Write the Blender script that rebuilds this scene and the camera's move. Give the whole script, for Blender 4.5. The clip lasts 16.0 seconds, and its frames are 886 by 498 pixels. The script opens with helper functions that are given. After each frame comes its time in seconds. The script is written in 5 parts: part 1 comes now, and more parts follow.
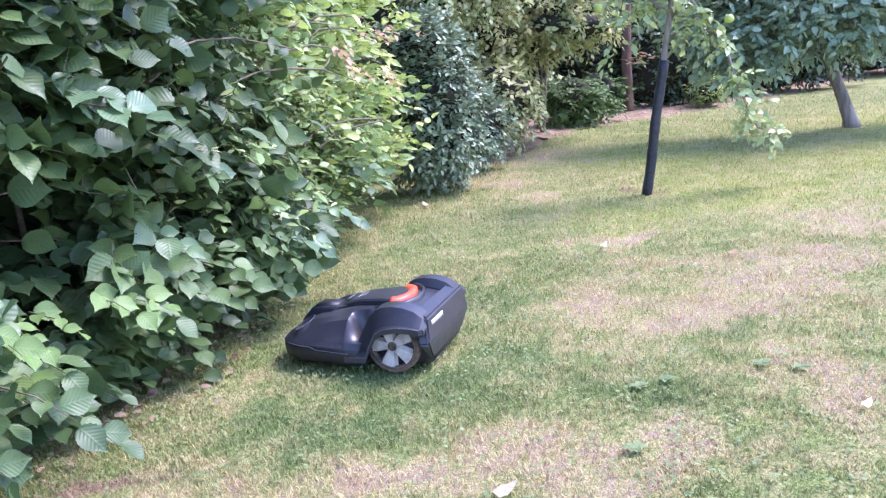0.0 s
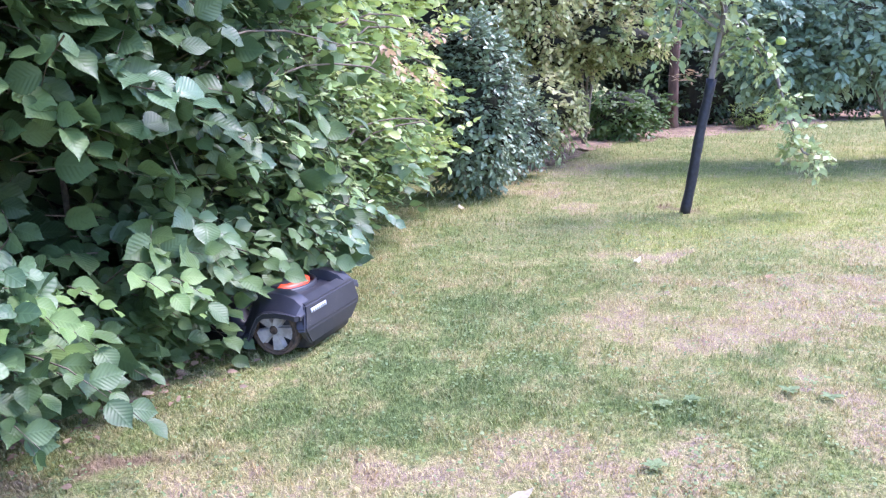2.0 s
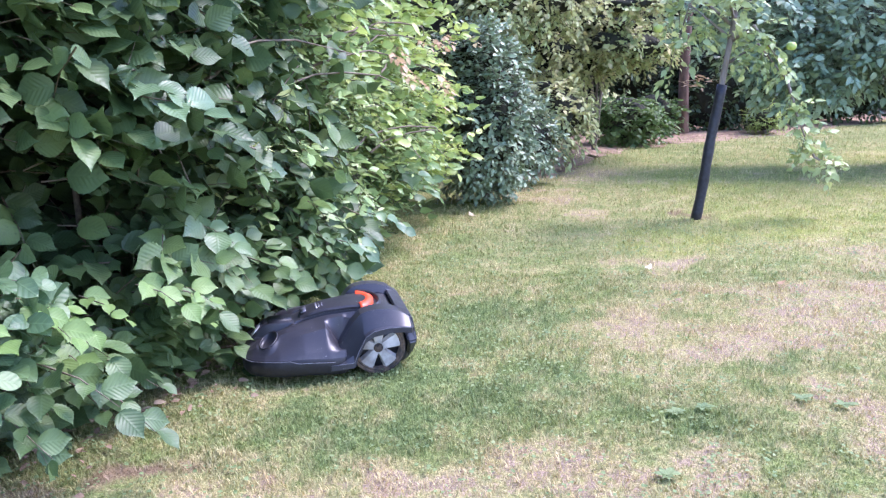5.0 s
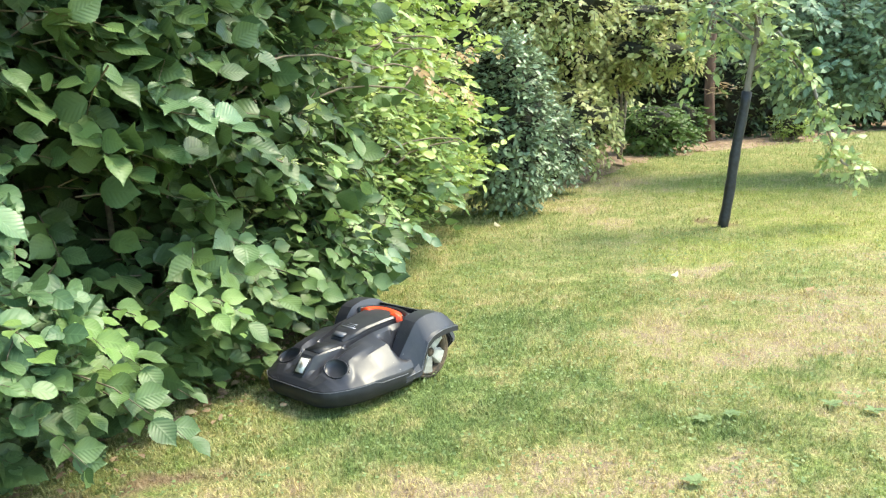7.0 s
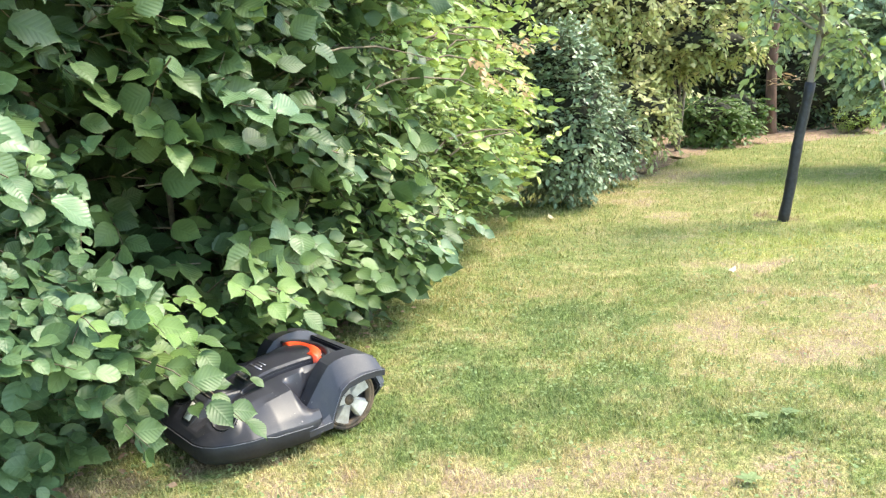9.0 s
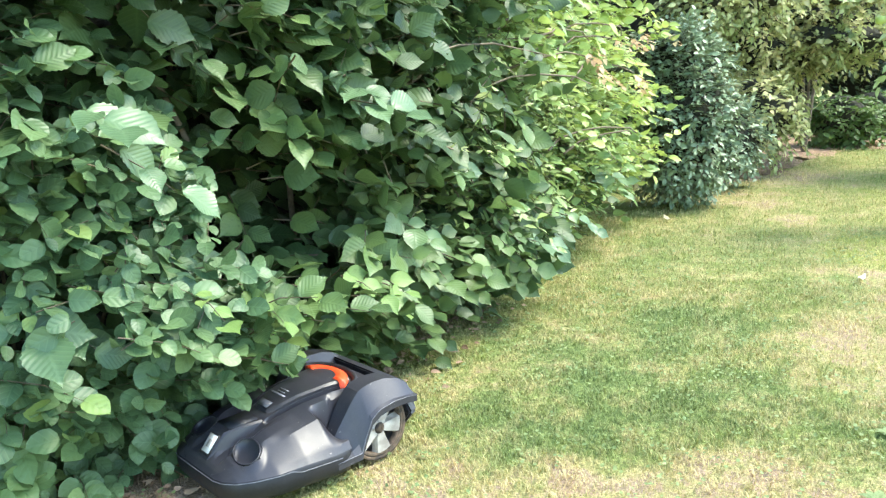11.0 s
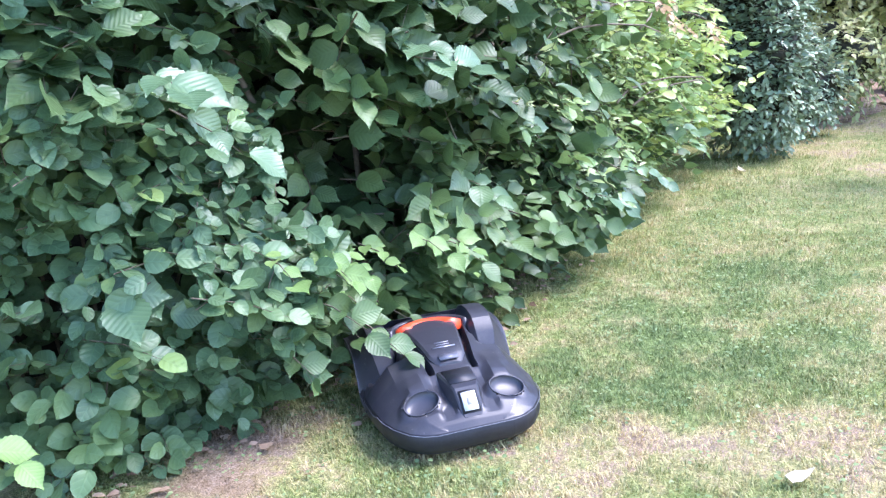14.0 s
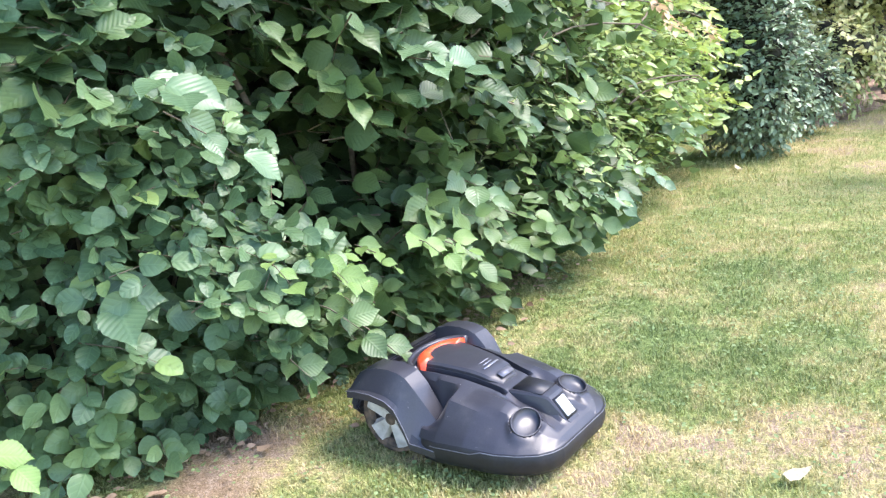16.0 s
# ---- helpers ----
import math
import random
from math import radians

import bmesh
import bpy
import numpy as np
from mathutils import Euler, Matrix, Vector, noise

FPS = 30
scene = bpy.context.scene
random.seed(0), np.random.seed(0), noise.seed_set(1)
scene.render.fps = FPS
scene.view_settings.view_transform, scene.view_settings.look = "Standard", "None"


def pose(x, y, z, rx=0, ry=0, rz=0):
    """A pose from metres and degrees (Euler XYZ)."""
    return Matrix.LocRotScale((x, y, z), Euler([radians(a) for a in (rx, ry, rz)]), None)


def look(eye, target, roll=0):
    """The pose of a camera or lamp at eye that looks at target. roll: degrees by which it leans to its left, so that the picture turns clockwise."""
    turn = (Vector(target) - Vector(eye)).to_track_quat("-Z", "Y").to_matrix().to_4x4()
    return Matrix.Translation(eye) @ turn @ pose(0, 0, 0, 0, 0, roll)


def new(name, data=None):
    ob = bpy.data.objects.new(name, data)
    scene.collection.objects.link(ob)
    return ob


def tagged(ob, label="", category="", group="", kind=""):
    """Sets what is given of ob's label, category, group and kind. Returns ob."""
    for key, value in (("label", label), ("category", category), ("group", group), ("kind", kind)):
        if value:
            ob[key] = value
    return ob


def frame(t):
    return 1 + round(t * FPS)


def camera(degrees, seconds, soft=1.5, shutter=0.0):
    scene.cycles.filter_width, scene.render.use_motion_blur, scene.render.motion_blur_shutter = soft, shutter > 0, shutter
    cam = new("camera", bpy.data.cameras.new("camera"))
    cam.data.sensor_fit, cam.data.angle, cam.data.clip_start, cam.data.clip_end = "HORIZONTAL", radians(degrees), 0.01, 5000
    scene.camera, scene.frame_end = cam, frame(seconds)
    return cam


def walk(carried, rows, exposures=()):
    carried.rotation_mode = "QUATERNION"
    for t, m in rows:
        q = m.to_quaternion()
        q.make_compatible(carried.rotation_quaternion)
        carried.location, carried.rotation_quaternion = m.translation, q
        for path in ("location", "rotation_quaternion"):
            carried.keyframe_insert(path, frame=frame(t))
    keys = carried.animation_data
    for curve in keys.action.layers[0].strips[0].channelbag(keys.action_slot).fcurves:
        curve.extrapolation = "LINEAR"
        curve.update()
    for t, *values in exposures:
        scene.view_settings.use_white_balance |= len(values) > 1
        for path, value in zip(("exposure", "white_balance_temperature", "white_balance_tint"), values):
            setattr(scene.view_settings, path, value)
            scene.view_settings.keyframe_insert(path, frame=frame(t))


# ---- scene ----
cam = camera(55.5, 16.0, soft=1.3)
PATH = [
    (0, (0.184, 0.698, 1.245), (0.117, 2.633, 0.742), -4.8),
    (0.5, (0.185, 0.695, 1.245), (0.106, 2.634, 0.76), -4.4),
    (1, (0.184, 0.696, 1.243), (0.065, 2.631, 0.754), -4.2),
    (1.5, (0.187, 0.691, 1.24), (0.036, 2.622, 0.744), -3.2),
    (2, (0.185, 0.687, 1.243), (0.04, 2.621, 0.753), -1.4),
    (2.5, (0.187, 0.683, 1.242), (0.028, 2.623, 0.781), -2.0),
    (3, (0.186, 0.682, 1.247), (0.019, 2.616, 0.769), -1.8),
    (5.5, (0.185, 0.691, 1.25), (0.014, 2.627, 0.778), -1.8),
    (6, (0.188, 0.684, 1.25), (0.005, 2.621, 0.786), -1.9),
    (6.5, (0.193, 0.669, 1.247), (-0.02, 2.607, 0.799), -2.5),
    (7, (0.196, 0.66, 1.246), (-0.037, 2.596, 0.802), -2.9),
    (7.5, (0.197, 0.658, 1.247), (-0.056, 2.592, 0.805), -3.2),
    (8, (0.196, 0.66, 1.247), (-0.07, 2.594, 0.811), -3.3),
    (8.5, (0.198, 0.654, 1.247), (-0.127, 2.575, 0.794), -2.8),
    (9, (0.197, 0.653, 1.249), (-0.161, 2.567, 0.791), -3.1),
    (9.2, (0.2, 0.646, 1.247), (-0.203, 2.553, 0.8), -3.6),
    (11.3, (0.19, 0.646, 1.247), (-0.46, 2.481, 0.791), -3.7),
    (11.5, (0.193, 0.645, 1.246), (-0.49, 2.466, 0.782), -4.2),
    (12, (0.19, 0.647, 1.247), (-0.551, 2.44, 0.76), -4.9),
    (12.5, (0.189, 0.652, 1.246), (-0.565, 2.433, 0.735), -4.5),
    (13, (0.187, 0.655, 1.244), (-0.566, 2.432, 0.72), -4.7),
    (13.5, (0.189, 0.657, 1.245), (-0.569, 2.428, 0.71), -5.2),
    (14, (0.189, 0.662, 1.246), (-0.57, 2.433, 0.709), -5.4),
    (14.5, (0.19, 0.664, 1.247), (-0.585, 2.43, 0.718), -5.8),
    (15, (0.193, 0.661, 1.248), (-0.591, 2.424, 0.721), -6.0),
    (15.5, (0.195, 0.663, 1.246), (-0.549, 2.441, 0.712), -5.8),
    (16, (0.195, 0.668, 1.246), (-0.561, 2.44, 0.709), -5.8),
]
# the clip's own exposure and colour drift
EXPOSURES = ((0.0, 2.22, 5550, 36), (1.5, 2.22, 5450, 37), (3.2, 2.22, 5500, 34), (5.3, 2.22, 5600, 34), (5.6, 2.24, 5900, 30), (6.0, 2.27, 6850, 27), (7.0, 2.27, 7300, -1), (7.5, 2.27, 7500, 1), (8.5, 2.35, 7150, 5), (9.2, 2.42, 7200, 6), (11.3, 2.52, 6450, 2), (12.5, 2.6, 6000, 7),
             (13.5, 2.5, 5550, 25), (14.0, 2.47, 5500, 25), (14.5, 2.47, 5550, 29), (15.0, 2.47, 5850, 24), (16.0, 2.48, 6250, 18))
walk(cam, [(t, look(eye, target, roll)) for t, eye, target, roll in PATH], EXPOSURES)

# ---- light: hazy afternoon sky, soft sun high on the right ----
world = bpy.data.worlds.new("world")
scene.world = world
world.use_nodes = True
wn = world.node_tree.nodes
sky = wn.new("ShaderNodeTexSky")
sky.sky_type = "NISHITA"
sky.sun_disc = False
sky.sun_elevation, sky.sun_rotation = radians(55), radians(68)
sky.air_density, sky.dust_density, sky.ozone_density = 1.0, 0.8, 1.5
world.node_tree.links.new(sky.outputs[0], wn["Background"].inputs[0])
wn["Background"].inputs[1].default_value = 0.15
sun = new("sun", bpy.data.lights.new("sun", "SUN"))
sun.data.energy, sun.data.angle, sun.data.color = 1.5, radians(24), (1.0, 0.93, 0.82)
sun.matrix_world = look((5.6, 2.3, 8.6), (0, 0, 0))


# ---- helpers for materials ----
def nodes_of(name):
    mat = bpy.data.materials.new(name)
    mat.use_nodes = True
    nt = mat.node_tree
    return mat, nt, nt.nodes["Principled BSDF"], nt.nodes["Material Output"]


def mix_rgb(nt, fac, a, b, mode="MIX"):
    n = nt.nodes.new("ShaderNodeMix")
    n.data_type, n.blend_type = "RGBA", mode
    for sock, val in ((n.inputs[0], fac), (n.inputs[6], a), (n.inputs[7], b)):
        if isinstance(val, bpy.types.NodeSocket):
            nt.links.new(val, sock)
        elif isinstance(val, tuple):
            sock.default_value = (*val, 1)
        else:
            sock.default_value = val
    return n.outputs[2]


def calc(nt, op, a, b=0.0, c=0.0, clamp=False):
    n = nt.nodes.new("ShaderNodeMath")
    n.operation, n.use_clamp = op, clamp
    for sock, val in zip(n.inputs, (a, b, c)):
        if isinstance(val, bpy.types.NodeSocket):
            nt.links.new(val, sock)
        else:
            sock.default_value = val
    return n.outputs[0]


def noise_of(nt, scale, detail=3.0, vec=None, rough=0.55):
    n = nt.nodes.new("ShaderNodeTexNoise")
    n.inputs["Scale"].default_value, n.inputs["Detail"].default_value = scale, detail
    n.inputs["Roughness"].default_value = rough
    if vec is None:
        vec = nt.nodes.new("ShaderNodeNewGeometry").outputs["Position"]
    nt.links.new(vec, n.inputs["Vector"])
    return n.outputs["Fac"]


def ramp(nt, fac, lo, hi):
    n = nt.nodes.new("ShaderNodeMapRange")
    n.interpolation_type = "SMOOTHSTEP"
    n.inputs[1].default_value, n.inputs[2].default_value = lo, hi
    nt.links.new(fac, n.inputs[0])
    return n.outputs[0]


def bump_of(nt, height, strength, distance, bsdf):
    n = nt.nodes.new("ShaderNodeBump")
    n.inputs["Strength"].default_value, n.inputs["Distance"].default_value = strength, distance
    nt.links.new(height, n.inputs["Height"])
    nt.links.new(n.outputs[0], bsdf.inputs["Normal"])


def leaf_material(name, dark, light, odd, veins=7.0, gloss=0.42, odd_share=0.08, sheer=0.3):
    """Leaf skin: colour differs from leaf to leaf, ribs from the leaf's own coordinates, some light comes through."""
    mat, nt, bsdf, out = nodes_of(name)
    geo = nt.nodes.new("ShaderNodeNewGeometry")
    info = nt.nodes.new("ShaderNodeObjectInfo")
    rnd = calc(nt, "FRACT", calc(nt, "ADD", geo.outputs["Random Per Island"], info.outputs["Random"]))
    uv = nt.nodes.new("ShaderNodeUVMap")
    sep = nt.nodes.new("ShaderNodeSeparateXYZ")
    nt.links.new(uv.outputs[0], sep.inputs[0])
    side = calc(nt, "ABSOLUTE", calc(nt, "SUBTRACT", sep.outputs[1], 0.5))
    col = mix_rgb(nt, rnd, dark, light)
    patch = noise_of(nt, 1.7, 2.0)
    col = mix_rgb(nt, ramp(nt, patch, 0.42, 0.66), col, tuple(0.5 * (a + b) for a, b in zip(light, odd)))
    second = calc(nt, "FRACT", calc(nt, "MULTIPLY", rnd, 17.31))
    col = mix_rgb(nt, ramp(nt, second, 1 - odd_share, 1 - odd_share + 0.02), col, odd)
    stain = noise_of(nt, 55.0, 3.0)
    col = mix_rgb(nt, calc(nt, "MULTIPLY", ramp(nt, stain, 0.55, 0.75), 0.35), col, tuple(0.6 * a for a in dark))
    rib = calc(nt, "SINE", calc(nt, "MULTIPLY", calc(nt, "SUBTRACT", sep.outputs[0], calc(nt, "MULTIPLY", side, 0.9)), veins * 6.283))
    mid = ramp(nt, side, 0.05, 0.0)
    line = calc(nt, "MAXIMUM", ramp(nt, rib, 0.75, 1.0), mid)
    col = mix_rgb(nt, calc(nt, "MULTIPLY", line, 0.16), col, tuple(min(1, 1.7 * a + 0.02) for a in light))
    nt.links.new(col, bsdf.inputs["Base Color"])
    bsdf.inputs["Roughness"].default_value = gloss
    bsdf.inputs["Specular IOR Level"].default_value = 0.5
    if veins > 0:
        bump_of(nt, calc(nt, "SUBTRACT", calc(nt, "MULTIPLY", rib, 0.5), mid), 0.18, 0.004, bsdf)
    thin = nt.nodes.new("ShaderNodeBsdfTranslucent")
    nt.links.new(mix_rgb(nt, 0.5, col, tuple(1.6 * a for a in light)), thin.inputs[0])
    mixer = nt.nodes.new("ShaderNodeMixShader")
    mixer.inputs[0].default_value = sheer
    nt.links.new(bsdf.outputs[0], mixer.inputs[1])
    nt.links.new(thin.outputs[0], mixer.inputs[2])
    nt.links.new(mixer.outputs[0], out.inputs[0])
    return mat


def plain_material(name, a, b, scale=30.0, rough=0.8, bump=0.3, dist=0.003, metal=0.0, stretch=None):
    mat, nt, bsdf, out = nodes_of(name)
    tc = nt.nodes.new("ShaderNodeTexCoord")
    vec = tc.outputs["Object"]
    if stretch:
        mp = nt.nodes.new("ShaderNodeMapping")
        mp.inputs["Scale"].default_value = stretch
        nt.links.new(vec, mp.inputs[0])
        vec = mp.outputs[0]
    n1 = noise_of(nt, scale, 4.0, vec)
    n2 = noise_of(nt, scale * 0.13, 2.0, vec)
    col = mix_rgb(nt, ramp(nt, calc(nt, "ADD", calc(nt, "MULTIPLY", n1, 0.6), calc(nt, "MULTIPLY", n2, 0.4)), 0.35, 0.65), a, b)
    nt.links.new(col, bsdf.inputs["Base Color"])
    nt.links.new(calc(nt, "ADD", calc(nt, "MULTIPLY", n1, 0.25), rough - 0.12), bsdf.inputs["Roughness"])
    bsdf.inputs["Metallic"].default_value = metal
    bump_of(nt, n1, bump, dist, bsdf)
    return mat


# dry patches of the lawn: x, y, radius
DRY = ((0.68, 4.27, 0.30), (0.91, 4.0, 0.30), (1.21, 4.19, 0.32), (1.54, 4.34, 0.34), (1.1, 4.77, 0.26), (1.5, 4.76, 0.26), (1.88, 4.85, 0.34), (1.27, 3.56, 0.22), (1.42, 3.38, 0.24), (0.62, 2.98, 0.26), (0.3, 2.85, 0.26),
       (-0.05, 2.88, 0.2), (-0.38, 2.68, 0.22), (-0.68, 2.82, 0.18), (0.29, 3.02, 0.16), (1.0, 5.35, 0.24), (1.9, 3.2, 0.3), (-1.3, 2.5, 0.3), (2.3, 5.6, 0.4), (0.7, 6.9, 0.3), (0.35, 7.6, 0.4), (0.8, 8.8, 0.5))
LUSH = ((0.07, 4.52, 0.28), (0.26, 4.35, 0.24), (0.0, 4.2, 0.24), (-0.24, 3.3, 0.25), (-0.42, 3.2, 0.2), (0.04, 3.48, 0.28), (0.35, 3.63, 0.25), (0.75, 3.4, 0.22), (1.28, 3.93, 0.14), (-0.3, 3.8, 0.3))
# fresh yellow-green stretches further off
FRESH = ((2.2, 6.5, 0.9), (3.4, 7.4, 1.0), (1.1, 6.0, 0.5), (4.6, 9.0, 1.2), (1.9, 8.2, 0.8))
# bare earth by the hedge foot and round the young tree
BARE = ((-1.28, 2.53, 0.17), (-1.45, 2.38, 0.24), (-1.0, 2.86, 0.12), (1.44, 6.6, 0.12))


def lawn_colour(nt, rnd=None):
    """Green, straw and bare shares of the lawn by place."""
    geo = nt.nodes.new("ShaderNodeNewGeometry")
    pos = geo.outputs["Position"]
    flat = nt.nodes.new("ShaderNodeVectorMath")
    flat.operation = "MULTIPLY"
    flat.inputs[1].default_value = (1, 1, 0)
    nt.links.new(pos, flat.inputs[0])
    pos = flat.outputs[0]

    wobble = nt.nodes.new("ShaderNodeTexNoise")
    wobble.inputs["Scale"].default_value, wobble.inputs["Detail"].default_value = 2.4, 4.0
    nt.links.new(pos, wobble.inputs["Vector"])
    shift = nt.nodes.new("ShaderNodeVectorMath")
    shift.operation = "MULTIPLY_ADD"
    nt.links.new(wobble.outputs["Color"], shift.inputs[0])
    shift.inputs[1].default_value = (1.1, 1.1, 0)
    nt.links.new(pos, shift.inputs[2])

    def blobs(table):
        total = None
        for x, y, r in table:
            d = nt.nodes.new("ShaderNodeVectorMath")
            d.operation = "DISTANCE"
            nt.links.new(shift.outputs[0], d.inputs[0])
            d.inputs[1].default_value = (x + 0.55, y + 0.55, 0)
            m = ramp(nt, d.outputs["Value"], r * 1.45, r * 0.2)
            total = m if total is None else calc(nt, "MAXIMUM", total, m)
        return total
    n_big, n_mid, n_fine = noise_of(nt, 0.75, 3.0, pos), noise_of(nt, 3.2, 4.0, pos, 0.65), noise_of(nt, 26.0, 3.0, pos, 0.7)
    dry = calc(nt, "ADD", calc(nt, "MULTIPLY", blobs(DRY), 0.34), calc(nt, "MULTIPLY", n_mid, 0.85))
    dry = calc(nt, "ADD", dry, calc(nt, "MULTIPLY", n_big, 0.35))
    dry = calc(nt, "SUBTRACT", dry, calc(nt, "MULTIPLY", blobs(LUSH), 0.2))
    dry = calc(nt, "ADD", dry, calc(nt, "ADD", calc(nt, "MULTIPLY", calc(nt, "SUBTRACT", n_fine, 0.5), 0.9), calc(nt, "MULTIPLY", calc(nt, "SUBTRACT", noise_of(nt, 9.0, 3.0, pos, 0.6), 0.5), 0.9)))
    if rnd is not None:
        dry = calc(nt, "ADD", dry, calc(nt, "MULTIPLY", calc(nt, "SUBTRACT", rnd, 0.5), 0.25))
    dry = ramp(nt, dry, 0.30, 1.12)
    green = mix_rgb(nt, n_big, (0.205, 0.27, 0.09), (0.35, 0.40, 0.125))
    green = mix_rgb(nt, calc(nt, "MULTIPLY", blobs(LUSH), 0.4), green, (0.16, 0.235, 0.10))
    green = mix_rgb(nt, calc(nt, "MULTIPLY", blobs(FRESH), 0.8), green, (0.42, 0.46, 0.115))
    # darker tufts and small gaps between them
    tuft = ramp(nt, noise_of(nt, 17.0, 4.0, pos, 0.7), 0.38, 0.60)
    green = mix_rgb(nt, tuft, mix_rgb(nt, 1.0, green, (0.72, 0.75, 0.74), "MULTIPLY"), green)
    straw = mix_rgb(nt, n_mid, (0.52, 0.405, 0.185), (0.68, 0.575, 0.325))
    rust = ramp(nt, noise_of(nt, 6.5, 3.0, pos, 0.6), 0.52, 0.70)
    straw = mix_rgb(nt, calc(nt, "MULTIPLY", rust, 0.35), straw, (0.46, 0.27, 0.14))
    col = mix_rgb(nt, dry, green, straw)
    earth = mix_rgb(nt, n_fine, (0.20, 0.125, 0.085), (0.42, 0.29, 0.21))
    speckle = ramp(nt, noise_of(nt, 58.0, 3.0, pos, 0.75), 0.36, 0.64)
    col = mix_rgb(nt, speckle, mix_rgb(nt, 1.0, col, (0.66, 0.69, 0.68), "MULTIPLY"), mix_rgb(nt, 1.0, col, (1.17, 1.17, 1.15), "MULTIPLY"))
    return mix_rgb(nt, calc(nt, "MULTIPLY", blobs(BARE), 0.85), col, earth), dry, n_fine, pos


def ground_material():
    mat, nt, bsdf, out = nodes_of("lawn_soil")
    col, dry, fine, pos = lawn_colour(nt)
    soil = mix_rgb(nt, fine, (0.30, 0.22, 0.15), (0.46, 0.35, 0.26))
    col = mix_rgb(nt, ramp(nt, calc(nt, "ADD", dry, calc(nt, "MULTIPLY", fine, 0.5)), 0.85, 1.35), col, soil)
    nt.links.new(mix_rgb(nt, ramp(nt, noise_of(nt, 140.0, 2.0, pos), 0.3, 0.7), col, mix_rgb(nt, 1.0, col, (0.55, 0.55, 0.5), "MULTIPLY")), bsdf.inputs["Base Color"])
    bsdf.inputs["Roughness"].default_value = 0.95
    bsdf.inputs["Specular IOR Level"].default_value = 0.1
    bump_of(nt, noise_of(nt, 70.0, 4.0, pos, 0.7), 0.7, 0.02, bsdf)
    return mat


def blade_material():
    mat, nt, bsdf, out = nodes_of("grass_blade")
    geo = nt.nodes.new("ShaderNodeNewGeometry")
    rnd = geo.outputs["Random Per Island"]
    col, dry, fine, pos = lawn_colour(nt, rnd)
    col = mix_rgb(nt, calc(nt, "MULTIPLY", rnd, 0.3), col, mix_rgb(nt, 1.0, col, (1.3, 1.3, 1.25), "MULTIPLY"))
    nt.links.new(col, bsdf.inputs["Base Color"])
    bsdf.inputs["Roughness"].default_value = 0.6
    bsdf.inputs["Specular IOR Level"].default_value = 0.25
    thin = nt.nodes.new("ShaderNodeBsdfTranslucent")
    nt.links.new(col, thin.inputs[0])
    mixer = nt.nodes.new("ShaderNodeMixShader")
    mixer.inputs[0].default_value = 0.3
    nt.links.new(bsdf.outputs[0], mixer.inputs[1])
    nt.links.new(thin.outputs[0], mixer.inputs[2])
    nt.links.new(mixer.outputs[0], out.inputs[0])
    return mat


M_GROUND, M_BLADE = ground_material(), blade_material()
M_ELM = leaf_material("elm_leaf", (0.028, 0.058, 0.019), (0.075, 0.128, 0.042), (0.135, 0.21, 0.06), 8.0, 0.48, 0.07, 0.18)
# elm leaf again, its colour raised for the light on the outer sprays
M_ELM_LIT = leaf_material("lit_elm_leaf", (0.07, 0.13, 0.058), (0.12, 0.195, 0.09), (0.15, 0.235, 0.09), 9.0, 0.38, 0.1, 0.2)
M_ELM_YOUNG = leaf_material("young_elm_leaf", (0.12, 0.215, 0.05), (0.19, 0.305, 0.085), (0.24, 0.35, 0.105), 8.0, 0.5, 0.1, 0.35)
M_SNOW = leaf_material("snowberry_leaf", (0.052, 0.105, 0.045), (0.12, 0.20, 0.086), (0.19, 0.28, 0.085), 4.0, 0.45, 0.06, 0.22)
M_FINE = leaf_material("light_shrub_leaf", (0.16, 0.24, 0.05), (0.37, 0.48, 0.13), (0.52, 0.56, 0.17), 5.0, 0.4, 0.12, 0.35)
M_MID = leaf_material("hazel_leaf", (0.085, 0.155, 0.045), (0.25, 0.36, 0.12), (0.35, 0.45, 0.15), 6.0, 0.42, 0.12, 0.25)
M_CURL = leaf_material("curled_leaf", (0.15, 0.23, 0.07), (0.36, 0.45, 0.17), (0.50, 0.54, 0.26), 3.0, 0.45, 0.15, 0.3)
M_BUSH = leaf_material("dark_bush_leaf", (0.055, 0.095, 0.048), (0.185, 0.26, 0.145), (0.28, 0.35, 0.20), 3.0, 0.36, 0.1, 0.15)
M_PALE = leaf_material("pale_tree_leaf", (0.17, 0.235, 0.08), (0.47, 0.52, 0.22), (0.60, 0.52, 0.27), 4.0, 0.5, 0.15, 0.3)
M_APPLE = leaf_material("apple_leaf", (0.18, 0.26, 0.09), (0.36, 0.44, 0.18), (0.46, 0.50, 0.20), 5.0, 0.42, 0.1, 0.25)
M_APPLE_OLD = leaf_material("old_apple_leaf", (0.12, 0.20, 0.12), (0.29, 0.39, 0.25), (0.40, 0.48, 0.27), 5.0, 0.4, 0.08, 0.2)
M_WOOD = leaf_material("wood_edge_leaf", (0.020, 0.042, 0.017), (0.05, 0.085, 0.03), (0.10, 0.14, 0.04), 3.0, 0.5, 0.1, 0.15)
M_FERN = leaf_material("fern_leaf", (0.045, 0.095, 0.025), (0.10, 0.18, 0.045), (0.15, 0.21, 0.055), 3.0, 0.5, 0.1, 0.3)
M_RED = leaf_material("wilted_leaf", (0.40, 0.23, 0.13), (0.55, 0.38, 0.23), (0.5, 0.40, 0.22), 3.0, 0.6, 0.2, 0.3)
